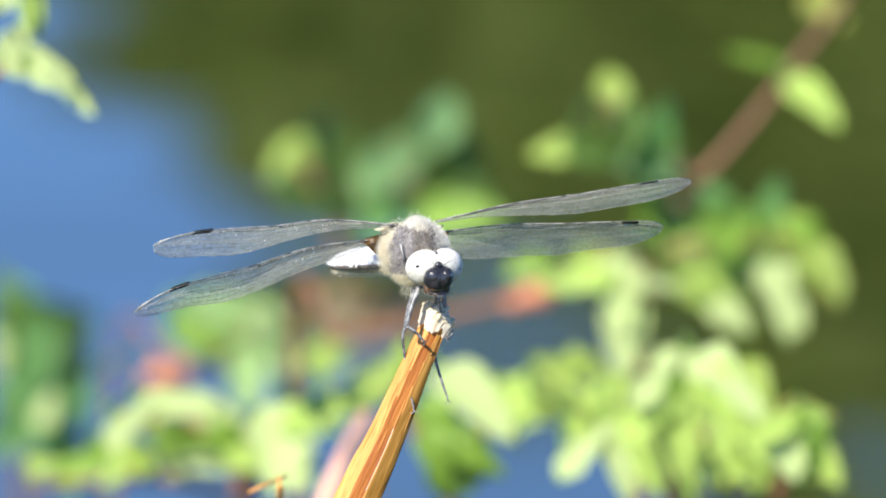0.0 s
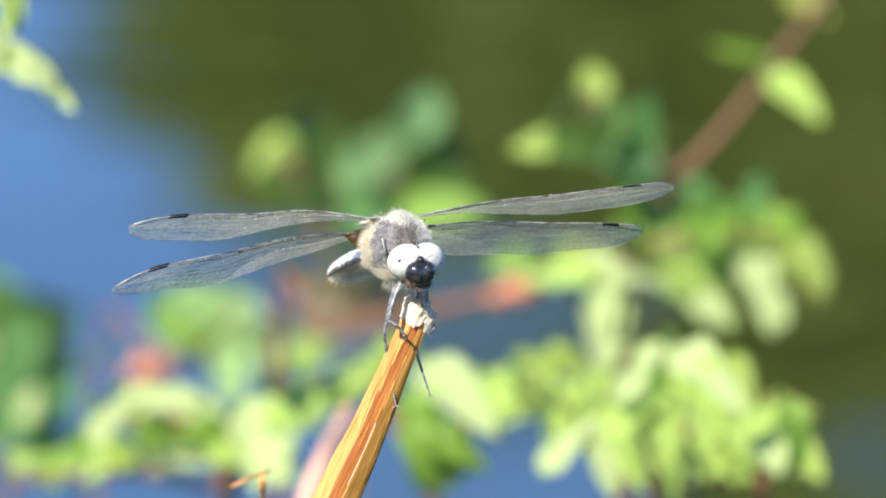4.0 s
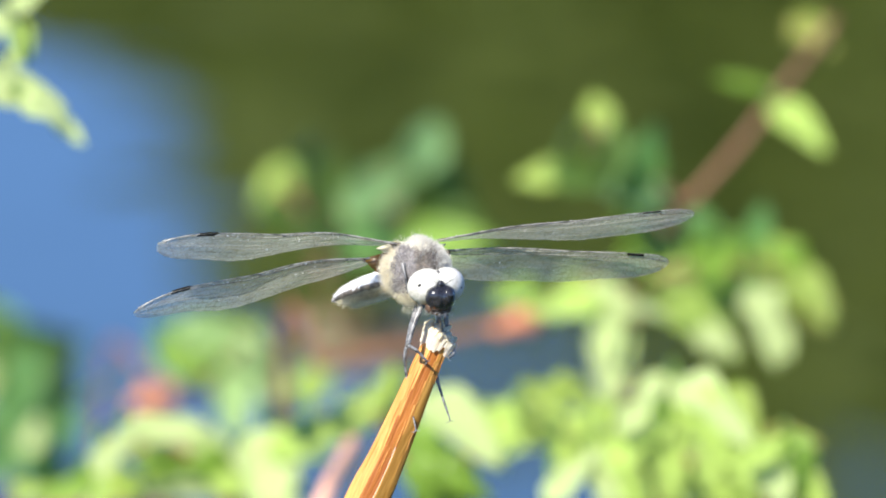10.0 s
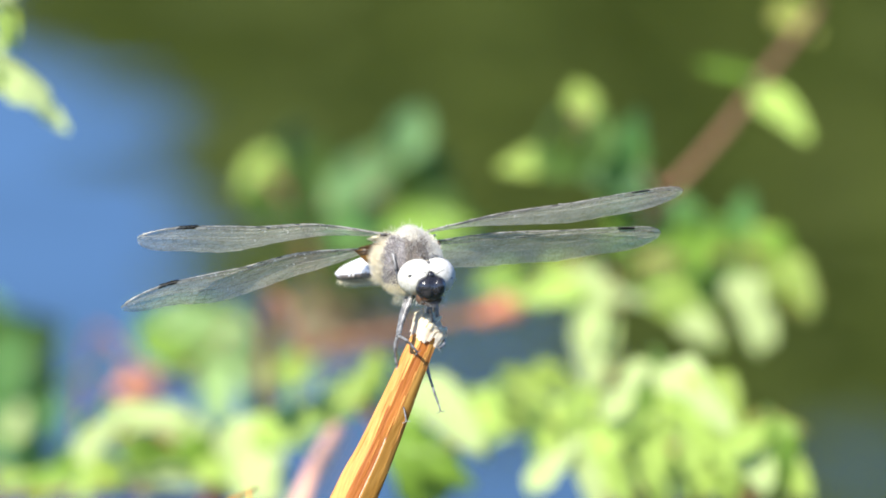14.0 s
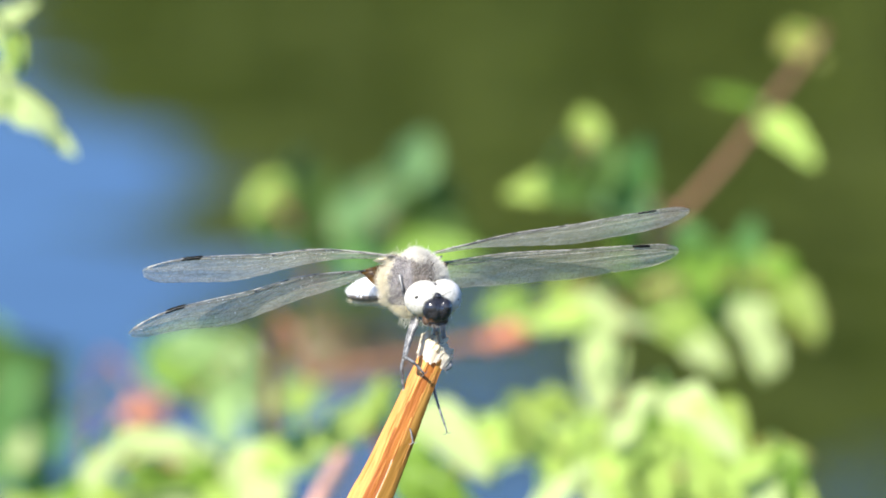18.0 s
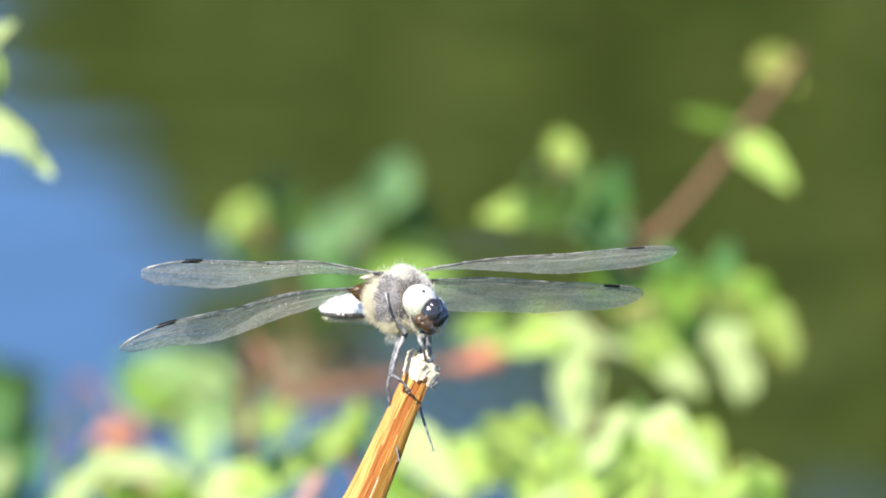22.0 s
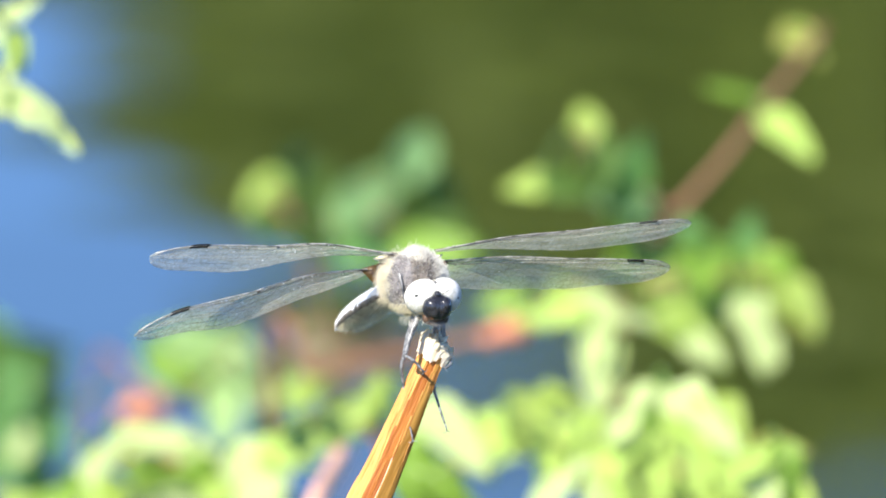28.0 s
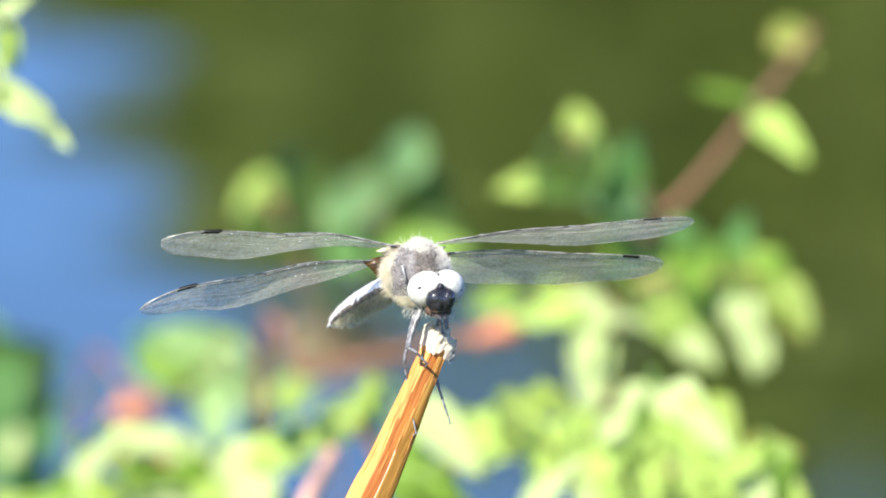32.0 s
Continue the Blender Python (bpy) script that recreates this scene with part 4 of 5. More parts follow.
            part("leaf_stalk", bm, LEAF_MATS["g" if tone in "pylgov" else "d"], plant)
    return plant


def build_plants():
    # long arching branch
    build_plant("arching red-brown branch with small lobed green leaves", 2.15,
                [(1.15, [(-20.2, -16.8, .02), (-14.1, -12.2, .01), (-8.0, -10.6, .0), (-1.8, -9.5, .0), (11.9, -5.9, .0), (26.5, 1.6, 0), (34.5, 9.3, 0), (41.8, 17.3, 0), (47.5, 24.9, 0), (53.2, 32.2, 0), (54.8, 34.9, .0)]),
                 (.9, [(34.5, 9.3, 0), (29.5, 13.1, 0), (24.2, 16.1, 0), (22.3, 20.7, 0)]),
                 (.9, [(26.5, 1.6, 0), (34.1, 0.1, 0), (41.8, 0.1, 0), (48.7, 0.8, 0)])],
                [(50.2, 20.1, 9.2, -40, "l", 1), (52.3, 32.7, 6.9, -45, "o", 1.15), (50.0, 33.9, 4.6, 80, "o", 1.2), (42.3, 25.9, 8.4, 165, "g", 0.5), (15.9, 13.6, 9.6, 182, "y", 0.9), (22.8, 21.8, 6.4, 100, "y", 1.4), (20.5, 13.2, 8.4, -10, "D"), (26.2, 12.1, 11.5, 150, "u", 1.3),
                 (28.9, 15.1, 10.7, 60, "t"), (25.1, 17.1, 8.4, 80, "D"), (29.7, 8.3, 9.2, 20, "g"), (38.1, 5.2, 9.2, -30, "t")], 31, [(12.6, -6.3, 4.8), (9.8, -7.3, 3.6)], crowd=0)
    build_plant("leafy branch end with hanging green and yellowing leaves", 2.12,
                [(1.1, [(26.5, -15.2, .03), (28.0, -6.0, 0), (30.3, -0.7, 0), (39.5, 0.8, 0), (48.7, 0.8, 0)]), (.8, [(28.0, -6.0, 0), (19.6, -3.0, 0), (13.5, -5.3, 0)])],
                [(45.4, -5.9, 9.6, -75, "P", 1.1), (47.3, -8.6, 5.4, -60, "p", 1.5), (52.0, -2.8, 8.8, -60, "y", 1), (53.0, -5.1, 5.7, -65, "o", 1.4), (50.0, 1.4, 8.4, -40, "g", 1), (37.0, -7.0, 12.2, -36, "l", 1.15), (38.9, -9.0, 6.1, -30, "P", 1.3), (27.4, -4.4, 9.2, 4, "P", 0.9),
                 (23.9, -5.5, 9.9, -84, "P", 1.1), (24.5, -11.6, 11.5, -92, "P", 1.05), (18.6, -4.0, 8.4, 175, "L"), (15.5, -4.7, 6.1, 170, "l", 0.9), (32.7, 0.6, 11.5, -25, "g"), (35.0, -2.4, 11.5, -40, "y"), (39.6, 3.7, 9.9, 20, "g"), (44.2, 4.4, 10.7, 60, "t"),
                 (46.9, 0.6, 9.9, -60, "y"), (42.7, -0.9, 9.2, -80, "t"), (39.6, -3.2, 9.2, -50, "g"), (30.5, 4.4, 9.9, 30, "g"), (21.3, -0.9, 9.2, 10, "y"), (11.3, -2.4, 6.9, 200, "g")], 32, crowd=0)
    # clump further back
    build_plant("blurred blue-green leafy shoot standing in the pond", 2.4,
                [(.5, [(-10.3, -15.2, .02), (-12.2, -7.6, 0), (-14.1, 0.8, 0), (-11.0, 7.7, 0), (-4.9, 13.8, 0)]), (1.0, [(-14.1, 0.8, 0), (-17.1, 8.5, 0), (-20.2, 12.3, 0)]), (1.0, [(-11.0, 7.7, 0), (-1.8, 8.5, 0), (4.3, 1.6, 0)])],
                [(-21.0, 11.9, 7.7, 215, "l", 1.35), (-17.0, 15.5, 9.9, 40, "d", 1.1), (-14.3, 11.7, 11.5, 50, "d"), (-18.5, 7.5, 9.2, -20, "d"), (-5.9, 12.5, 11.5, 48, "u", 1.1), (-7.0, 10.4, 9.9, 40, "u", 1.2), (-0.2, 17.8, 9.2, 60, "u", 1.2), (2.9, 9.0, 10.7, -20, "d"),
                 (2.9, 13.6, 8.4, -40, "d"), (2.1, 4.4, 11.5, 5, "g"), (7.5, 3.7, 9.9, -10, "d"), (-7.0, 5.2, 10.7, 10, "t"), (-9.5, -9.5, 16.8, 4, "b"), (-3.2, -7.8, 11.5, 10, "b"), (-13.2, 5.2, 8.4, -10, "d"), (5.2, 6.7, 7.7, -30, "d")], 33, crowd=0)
    # lower-left spray with a cut red twig
    build_plant("green spray with a reddish cut twig over the water", 2.32,
                [(.8, [(-44.7, -19.8, .02), (-36.3, -16.4, 0), (-29.4, -14.1, 0), (-24.8, -9.1, 0)]), (.8, [(-29.4, -14.1, 0), (-21.7, -15.2, 0), (-15.6, -13.7, 0)])],
                [(-53.7, -21.6, 5.7, 80, "P"), (-34.6, -10.9, 8.4, 150, "g", 1.3), (-29.6, -7.4, 9.2, 20, "v", 1.2), (-25.0, -11.6, 10.7, -60, "v", 1.35), (-26.5, -17.8, 9.2, -90, "v", 1.2), (-30.8, -13.2, 7.7, 200, "g"), (-22.3, -15.5, 7.7, -40, "v", 1.2), (-15.5, -14.1, 8.0, 60, "y", 1.5),
                 (-20.0, -11.6, 7.7, 30, "t"), (-33.1, -7.8, 8.4, 170, "t")], 34, [(-36.6, -16.7, 6.0), (-39.0, -17.4, 3.8), (-30.2, -15.2, 4.2)], crowd=0)
    build_plant("low pale green foliage at the water's edge", 2.0,
                [(1.3, [(-26.3, -41.2, .02), (-27.1, -33.6, 0), (-29.4, -27.5, 0), (-34.7, -23.6, 0), (-43.1, -24.4, 0)]), (.8, [(-27.1, -33.6, 0), (-21.7, -27.5, 0), (-20.2, -22.9, 0)]), (.8, [(-27.1, -33.6, 0), (-37.0, -31.3, 0), (-46.2, -31.3, 0), (-55.4, -32.1, 0)])],
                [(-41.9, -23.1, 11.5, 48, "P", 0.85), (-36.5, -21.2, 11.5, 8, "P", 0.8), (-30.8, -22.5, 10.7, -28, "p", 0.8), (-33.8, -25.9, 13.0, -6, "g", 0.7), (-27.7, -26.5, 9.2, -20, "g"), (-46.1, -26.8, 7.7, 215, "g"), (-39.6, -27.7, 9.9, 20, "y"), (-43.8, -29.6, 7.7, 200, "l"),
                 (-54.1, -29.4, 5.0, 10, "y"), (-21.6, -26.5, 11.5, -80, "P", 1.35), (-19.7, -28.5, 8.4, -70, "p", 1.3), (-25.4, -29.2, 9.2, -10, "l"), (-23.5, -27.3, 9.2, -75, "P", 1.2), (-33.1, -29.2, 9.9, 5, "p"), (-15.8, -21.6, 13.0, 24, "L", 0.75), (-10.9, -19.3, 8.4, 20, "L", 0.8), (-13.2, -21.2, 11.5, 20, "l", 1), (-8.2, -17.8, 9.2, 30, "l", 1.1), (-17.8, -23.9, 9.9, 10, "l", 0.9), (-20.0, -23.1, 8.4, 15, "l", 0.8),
                 (-49.1, -30.0, 8.4, 30, "g")], 35, crowd=0)
    build_plant("dark green bush at the pond edge", 2.5,
                [(1.4, [(-56.9, -35.1, .02), (-56.2, -24.4, 0), (-55.4, -15.2, 0), (-56.2, -9.1, 0)])],
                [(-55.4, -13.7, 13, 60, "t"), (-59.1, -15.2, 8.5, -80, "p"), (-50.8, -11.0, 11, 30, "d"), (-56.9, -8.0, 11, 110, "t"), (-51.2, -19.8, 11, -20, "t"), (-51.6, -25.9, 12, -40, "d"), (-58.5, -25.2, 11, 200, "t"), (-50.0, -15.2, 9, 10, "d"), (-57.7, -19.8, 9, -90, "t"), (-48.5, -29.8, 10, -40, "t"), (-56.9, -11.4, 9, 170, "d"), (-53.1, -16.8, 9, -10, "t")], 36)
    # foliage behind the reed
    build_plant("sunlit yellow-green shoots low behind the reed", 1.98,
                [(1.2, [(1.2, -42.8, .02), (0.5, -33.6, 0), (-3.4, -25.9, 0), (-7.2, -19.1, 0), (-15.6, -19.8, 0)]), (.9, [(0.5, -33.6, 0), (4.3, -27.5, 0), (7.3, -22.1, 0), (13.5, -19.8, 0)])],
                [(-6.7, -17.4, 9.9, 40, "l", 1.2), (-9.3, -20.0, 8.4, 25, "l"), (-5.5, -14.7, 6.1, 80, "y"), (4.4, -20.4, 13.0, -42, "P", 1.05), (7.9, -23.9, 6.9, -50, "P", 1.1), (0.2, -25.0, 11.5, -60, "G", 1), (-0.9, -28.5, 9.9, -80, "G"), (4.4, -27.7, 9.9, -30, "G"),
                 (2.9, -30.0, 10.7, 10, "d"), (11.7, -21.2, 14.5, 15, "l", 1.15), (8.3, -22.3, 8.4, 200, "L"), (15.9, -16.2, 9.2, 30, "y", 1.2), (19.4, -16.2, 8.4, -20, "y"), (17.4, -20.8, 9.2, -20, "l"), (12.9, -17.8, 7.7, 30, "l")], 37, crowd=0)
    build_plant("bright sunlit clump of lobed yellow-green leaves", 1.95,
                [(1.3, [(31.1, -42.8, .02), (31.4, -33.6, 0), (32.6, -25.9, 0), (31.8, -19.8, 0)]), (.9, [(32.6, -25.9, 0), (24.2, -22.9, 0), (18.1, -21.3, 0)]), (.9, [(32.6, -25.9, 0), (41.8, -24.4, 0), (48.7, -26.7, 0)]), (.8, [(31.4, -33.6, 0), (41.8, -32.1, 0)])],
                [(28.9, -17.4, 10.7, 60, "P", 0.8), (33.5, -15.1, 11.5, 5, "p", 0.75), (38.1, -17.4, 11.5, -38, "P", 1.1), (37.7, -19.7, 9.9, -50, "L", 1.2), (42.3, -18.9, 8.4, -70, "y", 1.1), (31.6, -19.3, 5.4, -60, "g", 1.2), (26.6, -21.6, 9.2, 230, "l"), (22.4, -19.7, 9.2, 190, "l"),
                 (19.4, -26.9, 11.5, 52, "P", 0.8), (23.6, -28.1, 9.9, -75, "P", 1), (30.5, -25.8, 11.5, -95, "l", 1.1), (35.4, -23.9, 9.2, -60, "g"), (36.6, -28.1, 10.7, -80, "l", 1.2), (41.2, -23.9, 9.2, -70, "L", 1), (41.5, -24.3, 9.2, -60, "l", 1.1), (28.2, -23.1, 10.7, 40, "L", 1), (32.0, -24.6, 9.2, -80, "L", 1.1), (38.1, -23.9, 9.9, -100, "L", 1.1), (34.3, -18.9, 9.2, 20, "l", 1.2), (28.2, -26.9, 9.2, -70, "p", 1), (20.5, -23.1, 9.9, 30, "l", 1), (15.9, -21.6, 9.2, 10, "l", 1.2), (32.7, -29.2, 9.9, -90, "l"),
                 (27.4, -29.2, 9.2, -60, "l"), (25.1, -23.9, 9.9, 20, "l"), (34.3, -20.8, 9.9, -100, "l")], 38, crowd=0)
    build_plant("curled green leaves on a low shoot", 1.93,
                [(1.1, [(45.6, -42.8, .02), (45.6, -33.6, 0), (47.1, -27.5, 0), (46.4, -23.6, 0)])],
                [(46.9, -23.5, 10.7, 30, "L", 0.8), (50.3, -25.8, 9.2, -70, "G", 1.1), (46.9, -27.7, 7.7, -80, "P", 1.3), (44.2, -26.9, 8.4, -110, "g"), (48.8, -22.3, 7.7, 0, "o"), (45.0, -30.0, 9.2, 10, "l"), (40.4, -29.2, 8.4, -30, "l"), (51.9, -29.2, 6.9, -60, "y")], 39, crowd=0)
    shoot = build_plant("pale sunlit leaves of an overhanging shoot", 1.83,
                [(1.1, [(-71.5, -19.8, .03), (-68.4, 1.6, 0), (-65.3, 18.4, 0), (-63.0, 29.1, 0), (-60.7, 38.3, 0)]), (.8, [(-65.3, 18.4, 0), (-60.0, 24.2, 0), (-56.9, 24.2, 0)])],
                [(-54.7, 24.5, 9.9, -12, "p", 1.1), (-52.4, 22.6, 8.4, -25, "p", 0.9), (-49.5, 20.2, 6.1, -42, "p", 0.8), (-55.6, 31.8, 6.1, -80, "l", 1.1), (-54.9, 37.6, 6.1, 40, "p", 1.2), (-58.2, 28.0, 7.7, 60, "p"), (-58.6, 35.6, 8.4, 70, "p")], 40, crowd=0)
    # pink stem close behind the reed
    pink = thing("bare_stem", "bare pinkish brown stem slanting behind the reed", "stem", GRIP)
    bm = bmesh.new()
    q = curve_pts([GRIP.inverted() @ at(h, v, d) for h, v, d in ((-10.2, -22.6, 1.90), (-12.2, -26.2, 1.88), (-15.0, -32.1, 1.84), (-23.3, -54.2, 1.86), (-48.5, -119.3, 1.98), (-98.2, -249.3, 2.05))], 5)
    tube(bm, q, [.0013 + .00003 * i for i in range(len(q))], 8)
    part("stem", bm, M_PINK, pink)
    # broken straw bit low beside the reed
    straw = thing("straw_bit", "small broken orange straw fragment among the leaves", "straw", GRIP)
    inv = GRIP.inverted()
    for line, r in ((((-26.3, -33.0, 1.6), (-24.0, -31.9, 1.6), (-21.1, -30.7, 1.61)), .0004), (((-22.1, -31.0, 1.6), (-22.3, -33.6, 1.6), (-23.3, -42.8, 1.62), (-37.0, -134.6, 1.75), (-52.3, -325.8, 1.9)), .0005)):
        bm = bmesh.new()
        tube(bm, curve_pts([inv @ at(*p) for p in line], 5), r * .6, 6)
        part("straw", bm, M_STRAW, straw)
    return shoot


SHOOT = build_plants()
SHOOT_AT = SHOOT.matrix_world.copy()


def motions():
    # seconds, then the part of each wing's length that lies right and up of the eye
    walk(WINGS["fore_right"], [(t, wing_pose("fore_right", u, v)) for t, u, v in (
        (0, -0.891, -0.018), (0.5, -0.970, -0.071), (1, -0.914, -0.008), (1.5, -0.919, -0.004), (2, -0.906, 0.022), (2.5, -0.906, 0.019),
        (3, -0.906, 0.022), (3.5, -0.908, 0.028), (4, -0.918, 0.028), (4.5, -0.914, 0.030), (6.5, -0.820, 0.111), (7, -0.869, 0.051),
        (7.5, -0.871, 0.057), (8, -0.875, 0.057), (8.5, -0.875, 0.055), (9, -0.879, 0.061), (9.5, -0.875, 0.053), (10, -0.875, 0.057),
        (10.5, -0.875, 0.055), (11, -0.873, 0.061), (11.5, -0.877, 0.069), (12, -0.879, 0.075), (12.5, -0.881, 0.073), (13, -0.960, 0.020),
        (13.5, -0.925, 0.046), (14, -0.927, 0.046), (14.5, -0.950, 0.008), (16.5, -0.950, -0.018), (17, -0.948, -0.010), (17.5, -0.943, -0.012),
        (18, -0.937, 0.002), (18.5, -0.933, 0.008), (19, -0.935, 0.006), (19.5, -0.919, -0.004), (20, -0.912, -0.010), (20.5, -0.916, -0.012),
        (21, -0.918, -0.006), (21.5, -0.923, -0.004), (22, -0.869, 0.069), (22.5, -0.879, -0.000), (23, -0.887, 0.010), (23.5, -0.891, 0.013),
        (24, -0.887, 0.032), (24.5, -0.883, 0.030), (26.5, -0.895, 0.042), (27, -0.895, 0.044), (27.5, -0.893, 0.051), (28, -0.897, 0.050),
        (28.5, -0.897, 0.051), (29, -0.829, 0.097), (29.5, -0.855, 0.075), (30, -0.857, 0.078), (30.5, -0.853, 0.071), (31, -0.855, 0.075),
        (31.5, -0.858, 0.077), (32, -0.855, 0.081),
    )])
    walk(WINGS["hind_right"], [(t, wing_pose("hind_right", u, v)) for t, u, v in (
        (0, -0.914, -0.210), (0.5, -0.934, -0.224), (1, -0.934, -0.164), (1.5, -0.934, -0.160), (2, -0.926, -0.142), (2.5, -0.922, -0.148),
        (3, -0.922, -0.146), (3.5, -0.932, -0.148), (4, -0.926, -0.148), (4.5, -0.930, -0.149), (6.5, -0.895, -0.080), (7, -0.912, -0.136),
        (7.5, -0.906, -0.134), (8, -0.914, -0.134), (8.5, -0.917, -0.136), (9, -0.922, -0.134), (9.5, -0.915, -0.138), (10, -0.914, -0.138),
        (10.5, -0.906, -0.140), (11, -0.908, -0.138), (11.5, -0.908, -0.138), (12, -0.910, -0.136), (12.5, -0.908, -0.134), (13, -0.932, -0.184),
        (13.5, -0.932, -0.154), (14, -0.930, -0.154), (14.5, -0.946, -0.180), (16.5, -0.942, -0.182), (17, -0.932, -0.173), (17.5, -0.938, -0.180),
        (18, -0.928, -0.170), (18.5, -0.928, -0.168), (19, -0.934, -0.182), (19.5, -0.915, -0.208), (20, -0.908, -0.213), (20.5, -0.912, -0.220),
        (21, -0.915, -0.218), (21.5, -0.910, -0.212), (22, -0.904, -0.158), (22.5, -0.898, -0.212), (23, -0.895, -0.210), (23.5, -0.894, -0.210),
        (24, -0.886, -0.204), (24.5, -0.898, -0.202), (26.5, -0.906, -0.190), (27, -0.910, -0.188), (27.5, -0.908, -0.188), (28, -0.904, -0.186),
        (28.5, -0.900, -0.184), (29, -0.896, -0.082), (29.5, -0.898, -0.124), (30, -0.896, -0.122), (30.5, -0.896, -0.124), (31, -0.898, -0.120),
        (31.5, -0.884, -0.114), (32, -0.884, -0.114),
    )])
    walk(WINGS["fore_left"], [(t, wing_pose("fore_left", u, v)) for t, u, v in (
        (0, 0.898, 0.172), (0.5, 0.893, 0.200), (1, 0.902, 0.149), (1.5, 0.902, 0.149), (2, 0.904, 0.129), (2.5, 0.904, 0.127),
        (3, 0.904, 0.129), (3.5, 0.904, 0.130), (4, 0.904, 0.134), (4.5, 0.904, 0.132), (6.5, 0.909, 0.072), (7, 0.905, 0.118),
        (7.5, 0.905, 0.120), (8, 0.905, 0.123), (8.5, 0.905, 0.122), (9, 0.904, 0.131), (9.5, 0.905, 0.123), (10, 0.905, 0.127),
        (10.5, 0.905, 0.125), (11, 0.905, 0.124), (11.5, 0.904, 0.131), (12, 0.903, 0.135), (12.5, 0.903, 0.138), (13, 0.897, 0.176),
        (13.5, 0.899, 0.165), (14, 0.897, 0.175), (14.5, 0.893, 0.196), (16.5, 0.892, 0.204), (17, 0.894, 0.196), (17.5, 0.894, 0.192),
        (18, 0.897, 0.179), (18.5, 0.896, 0.180), (19, 0.896, 0.182), (19.5, 0.899, 0.166), (20, 0.899, 0.165), (20.5, 0.899, 0.166),
        (21, 0.899, 0.168), (21.5, 0.899, 0.164), (22, 0.907, 0.100), (22.5, 0.905, 0.121), (23, 0.904, 0.127), (23.5, 0.904, 0.130),
        (24, 0.905, 0.124), (24.5, 0.906, 0.109), (26.5, 0.905, 0.123), (27, 0.904, 0.128), (27.5, 0.904, 0.128), (28, 0.904, 0.129),
        (28.5, 0.904, 0.131), (29, 0.908, 0.093), (29.5, 0.907, 0.105), (30, 0.906, 0.110), (30.5, 0.907, 0.108), (31, 0.907, 0.108),
        (31.5, 0.906, 0.113), (32, 0.906, 0.109),
    )])
    walk(WINGS["hind_left"], [(t, wing_pose("hind_left", u, v)) for t, u, v in (
        (0, 0.896, 0.054), (0.5, 0.899, 0.082), (1, 0.893, 0.032), (2, 0.891, 0.012), (3, 0.891, 0.012), (4, 0.891, 0.017),
        (4.5, 0.891, 0.015), (6.5, 0.861, -0.067), (7, 0.906, -0.020), (7.5, 0.904, -0.018), (8, 0.908, -0.018), (8.5, 0.913, -0.016),
        (9, 0.908, -0.009), (9.5, 0.908, -0.014), (10, 0.913, -0.009), (10.5, 0.913, -0.012), (11, 0.906, -0.018), (11.5, 0.906, -0.014),
        (12, 0.908, -0.012), (12.5, 0.906, -0.010), (13, 0.983, 0.057), (13.5, 0.915, 0.061), (14, 0.915, 0.072), (14.5, 0.915, 0.096),
        (16.5, 0.960, 0.110), (17, 0.957, 0.102), (17.5, 0.951, 0.104), (18, 0.953, 0.089), (18.5, 0.944, 0.087), (19, 0.942, 0.085),
        (19.5, 0.947, 0.074), (20, 0.940, 0.067), (20.5, 0.932, 0.065), (21, 0.934, 0.067), (21.5, 0.934, 0.069), (22, 0.884, -0.018),
        (22.5, 0.917, 0.022), (23, 0.917, 0.025), (23.5, 0.921, 0.025), (24, 0.929, 0.014), (24.5, 0.917, 0.003), (26.5, 0.921, 0.012),
        (27, 0.925, 0.010), (27.5, 0.928, 0.010), (28, 0.928, 0.012), (28.5, 0.928, 0.010), (29, 0.868, -0.018), (29.5, 0.891, -0.012),
        (30, 0.893, -0.005), (30.5, 0.897, -0.008), (31, 0.891, -0.007), (31.5, 0.893, -0.005), (32, 0.895, -0.005),
    )])
    walk(ABDOMEN, [(t, abdomen_pose(u, v)) for t, u, v in (
        (0, -0.33, -0.01), (0.2, -0.33, -0.01), (0.5, -0.22, 0.06), (0.8, -0.24, -0.00), (1, -0.25, 0.00), (2, -0.24, -0.04),
        (3, -0.23, -0.13), (4, -0.23, -0.11), (4.5, -0.24, -0.10), (6.5, -0.36, -0.09), (6.7, -0.31, -0.13), (7, -0.32, -0.14),
        (8, -0.32, -0.15), (9, -0.33, -0.11), (10, -0.31, -0.10), (11, -0.31, -0.11), (12, -0.30, -0.08), (12.7, -0.32, -0.08),
        (13, -0.22, -0.02), (13.3, -0.22, -0.01), (14, -0.24, -0.02), (14.5, -0.19, 0.01), (16.5, -0.21, 0.07), (17, -0.20, 0.06),
        (18, -0.22, 0.01), (19, -0.22, 0.02), (20, -0.24, 0.05), (20.8, -0.24, 0.01), (21, -0.24, 0.00), (21.5, -0.24, -0.02),
        (22, -0.29, 0.01), (22.2, -0.30, -0.02), (22.5, -0.28, -0.09), (23, -0.29, -0.12), (24, -0.28, -0.15), (24.3, -0.31, -0.15),
        (24.5, -0.29, -0.15), (26.5, -0.29, -0.21), (27, -0.28, -0.20), (28, -0.28, -0.19), (28.7, -0.30, -0.20), (29, -0.29, -0.13),
        (29.2, -0.35, -0.13), (29.5, -0.35, -0.14), (30, -0.34, -0.13), (30.5, -0.34, -0.15), (31, -0.34, -0.15), (31.5, -0.34, -0.18),
        (32, -0.33, -0.21),
    )])
    # the head snaps aside now and then
    rest, left, right = (14, 16, 4), (-30, -20, 46, -.8, .3), (-40, 34, -45, 1.0, 1.1)
    rows = [(0.0, rest)]
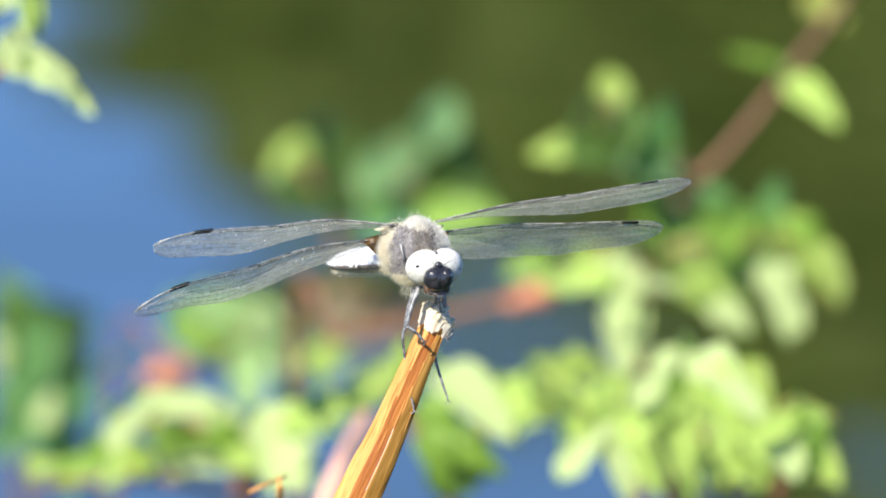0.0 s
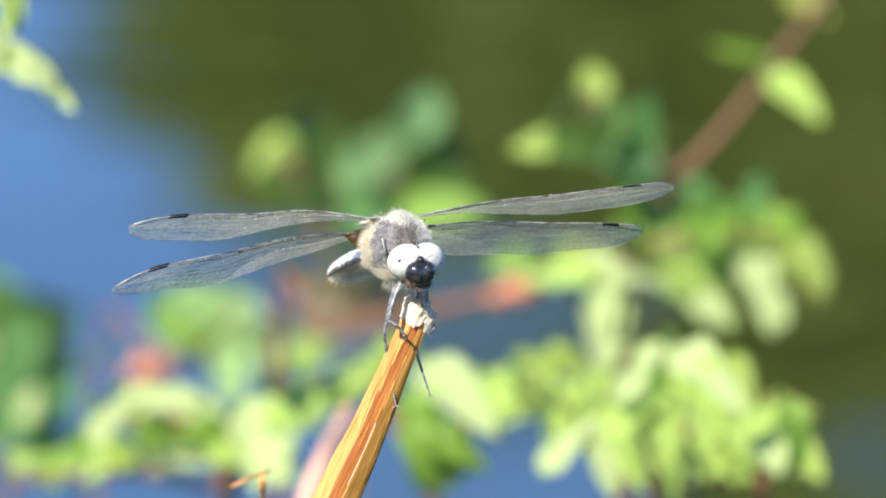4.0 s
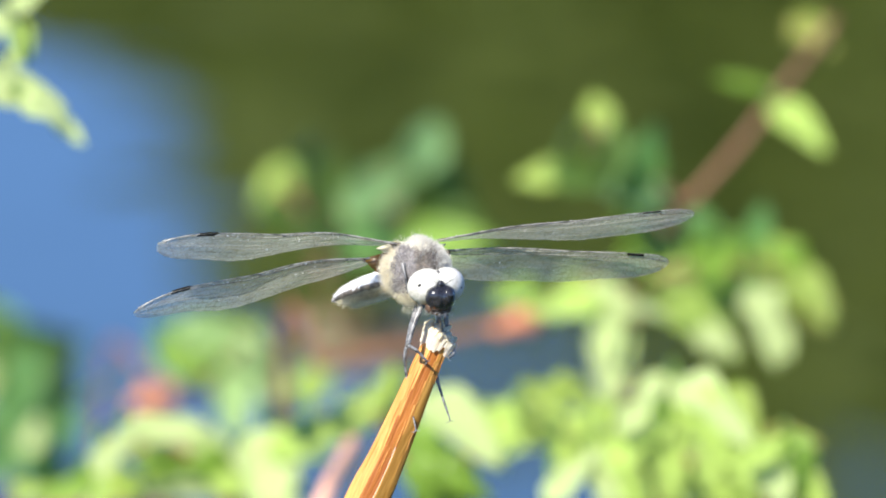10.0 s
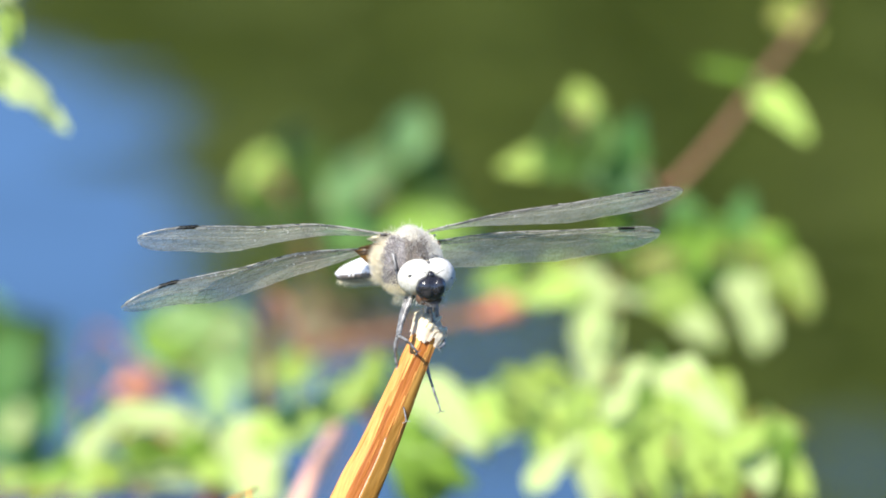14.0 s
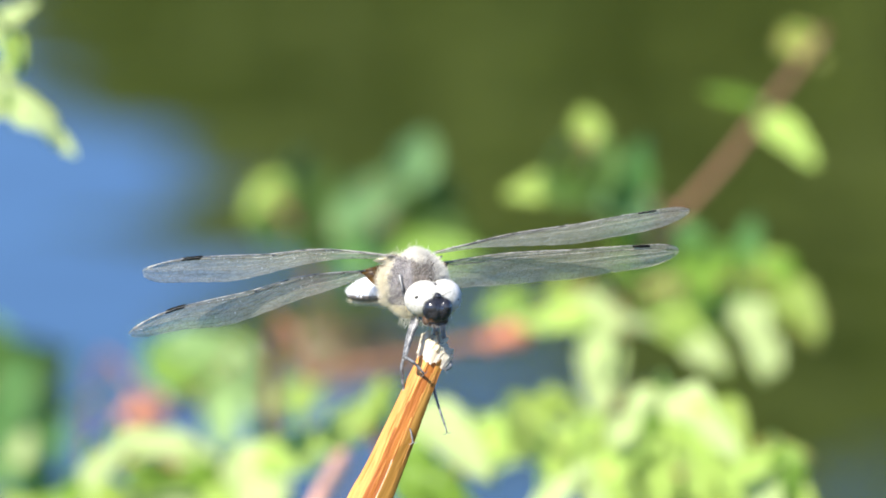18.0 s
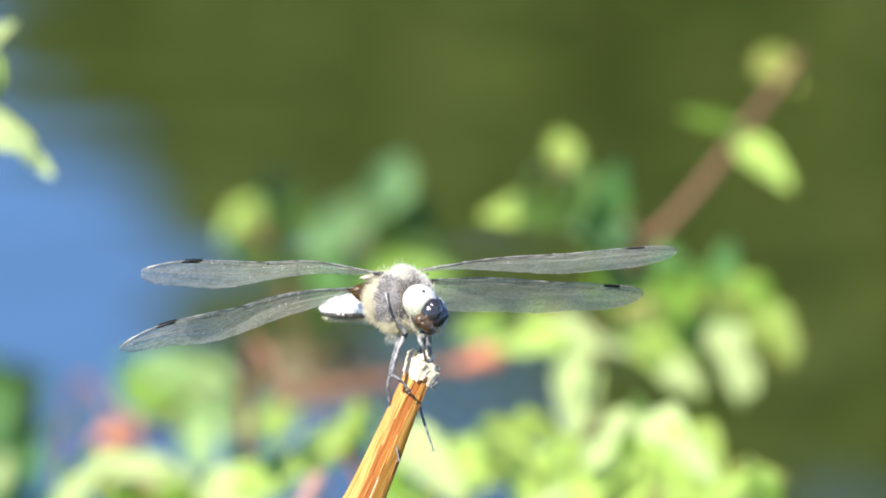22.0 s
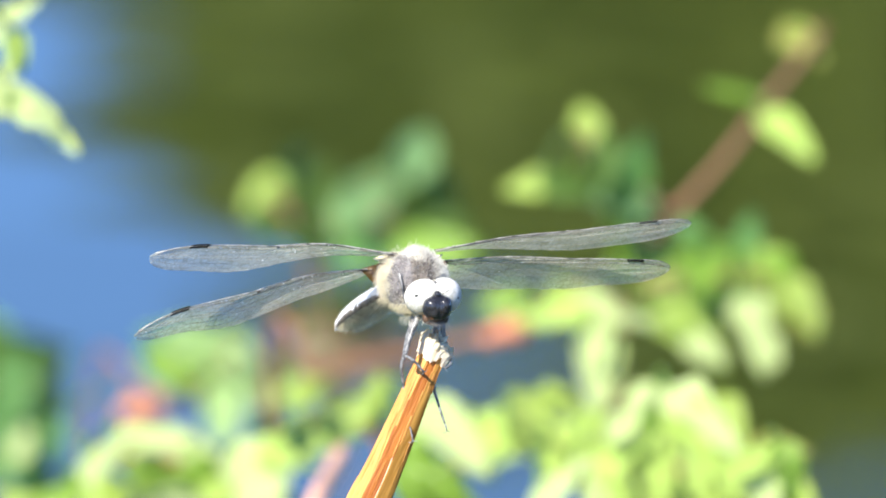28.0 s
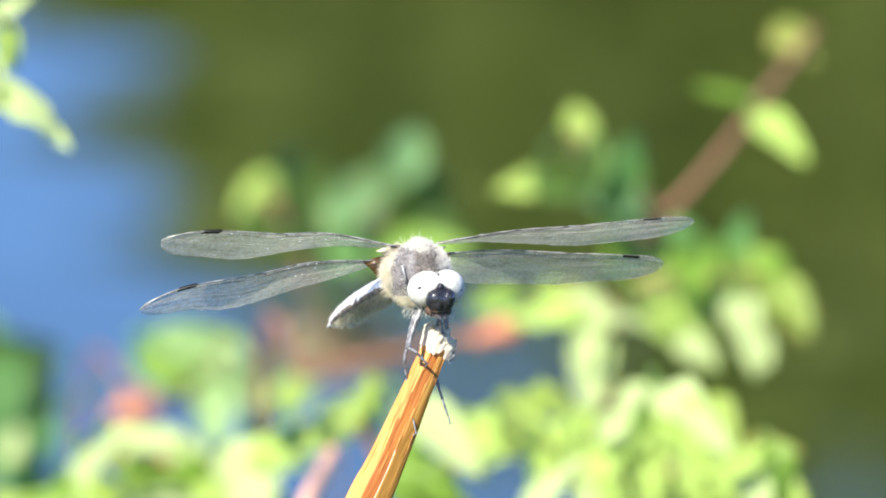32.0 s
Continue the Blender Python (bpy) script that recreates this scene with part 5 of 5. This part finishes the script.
    for a, b, turn in ((0.46, 0.54, left), (6.36, 6.5, right), (12.98, 13.06, left), (21.7, 22.02, right), (24.2, 24.35, right), (28.65, 29.05, (-20, 32, -32, .5, .2))):
        rows += [(a - 0.08, rest), (a, turn), (b, turn), (b + 0.08, rest)]
    rows.append((32.0, rest))
    walk(HEAD, [(t, head_pose(*r)) for t, r in rows])
    # ripples drift slowly across the pond
    walk(WATER, [(0.0, pose(0, 0, 0)), (16.0, pose(0.8, -0.5, 0)), (32.0, pose(1.6, -1.0, 0))])
    # the breeze: mm right and up
    SWAY = [
        (0, 0.00, -0.00), (0.5, -0.32, 0.17), (1, -0.52, 0.50), (1.5, -0.41, 0.67), (2, -0.29, 0.91), (2.5, 0.18, 0.50),
        (3, 0.27, 0.53), (3.5, 0.03, 0.50), (4, -0.11, 0.00), (4.5, -0.35, -0.14), (6.5, 2.00, 1.06), (7, 2.40, 1.32),
        (7.5, 2.26, 1.41), (8, 1.56, 1.03), (8.5, 1.26, 0.29), (9, 0.73, -0.15), (9.5, 1.26, 0.24), (10, 2.05, 0.88),
        (10.5, 1.67, 0.88), (11, 2.93, 0.65), (11.5, 3.17, 0.91), (12, 2.87, 0.82), (12.5, 2.64, 0.38), (13, 1.56, 0.09),
        (13.5, 2.73, 0.12), (14, 3.02, 0.44), (14.5, 2.70, 0.38), (16.5, 2.69, 0.64), (17, 3.40, 0.59), (17.5, 3.28, 0.76),
        (18, 3.05, 1.06), (18.5, 2.87, 1.38), (19, 2.93, 1.49), (19.5, 3.99, 2.11), (20, 5.10, 2.52), (20.5, 5.63, 2.23),
        (21, 5.57, 2.14), (21.5, 4.95, 1.99), (22, 4.49, 1.79), (22.5, 4.37, 1.64), (23, 3.96, 1.47), (23.5, 3.66, 1.52),
        (24, 4.22, 1.50), (24.5, 5.10, 1.61), (26.5, 3.61, 1.58), (27, 3.05, 1.00), (27.5, 3.31, 0.53), (28, 3.20, 0.71),
        (28.5, 3.84, 0.74), (29, 4.31, 1.03), (29.5, 4.13, 1.29), (30, 4.86, 1.35), (30.5, 5.48, 1.55), (31, 6.07, 1.79),
        (31.5, 5.01, 1.93), (32, 4.72, 1.79),
    ]
    SHOOT_SWAY = [
        (0, 0.0, -0.0), (0.5, -0.1, 0.2), (1, -0.1, 0.3), (1.5, -0.3, 0.4), (2, -0.4, 0.2), (2.5, -0.2, -0.2),
        (3, -0.0, -0.3), (3.5, -0.1, -0.2), (4, -0.3, -0.2), (4.5, 0.0, -0.3), (6.5, 0.5, -0.1), (7, 0.9, -0.0),
        (7.5, 1.0, -0.1), (8, 0.9, -0.3), (8.5, 0.6, -0.5), (9, 0.3, -0.7), (9.5, 0.4, -0.7), (10, 0.6, -0.5),
        (10.5, 0.7, -0.5), (11, 0.7, -0.6), (11.5, 0.8, -0.7), (12, 0.7, -0.7), (12.5, 0.4, -0.7), (13, 0.3, -0.7),
        (13.5, 0.7, -0.6), (14, 0.8, -0.5), (14.5, 0.6, -0.4), (16.5, 0.7, -0.5), (17, 1.1, -0.7), (17.5, 1.1, -0.5),
        (18, 0.9, -0.2), (18.5, 0.7, 0.0), (19, 0.9, 0.2), (19.5, 1.4, 0.2), (20, 1.8, 0.2), (20.5, 2.1, 0.1),
        (21, 2.2, -0.0), (21.5, 1.7, -0.0), (22, 1.3, -0.0), (22.5, 1.2, -0.3), (23, 1.1, -0.3), (23.5, 1.1, -0.2),
        (24, 1.4, -0.2), (24.5, 1.4, -0.1), (26.5, 1.3, -0.2), (27, 1.3, -0.5), (27.5, 1.4, -0.6), (28, 1.6, -0.6),
        (28.5, 1.7, -0.5), (29, 1.8, -0.5), (29.5, 1.9, -0.5), (30, 2.2, -0.5), (30.5, 2.4, -0.3), (31, 2.2, 0.1),
        (31.5, 1.8, 0.3), (32, 1.6, 0.2),
    ]
    walk(BUG, [(t, GRIP @ Matrix.Translation(mm(x, y))) for t, x, y in SWAY])
    walk(REED, [(t, GRIP @ Matrix.Translation(mm(x, y))) for t, x, y in SWAY])
    walk(SHOOT, [(t, SHOOT_AT @ BASE.to_3x3().to_4x4() @ Matrix.Translation(mm(x, y)) @ BASE.to_3x3().to_4x4().inverted()) for t, x, y in SHOOT_SWAY])


motions()
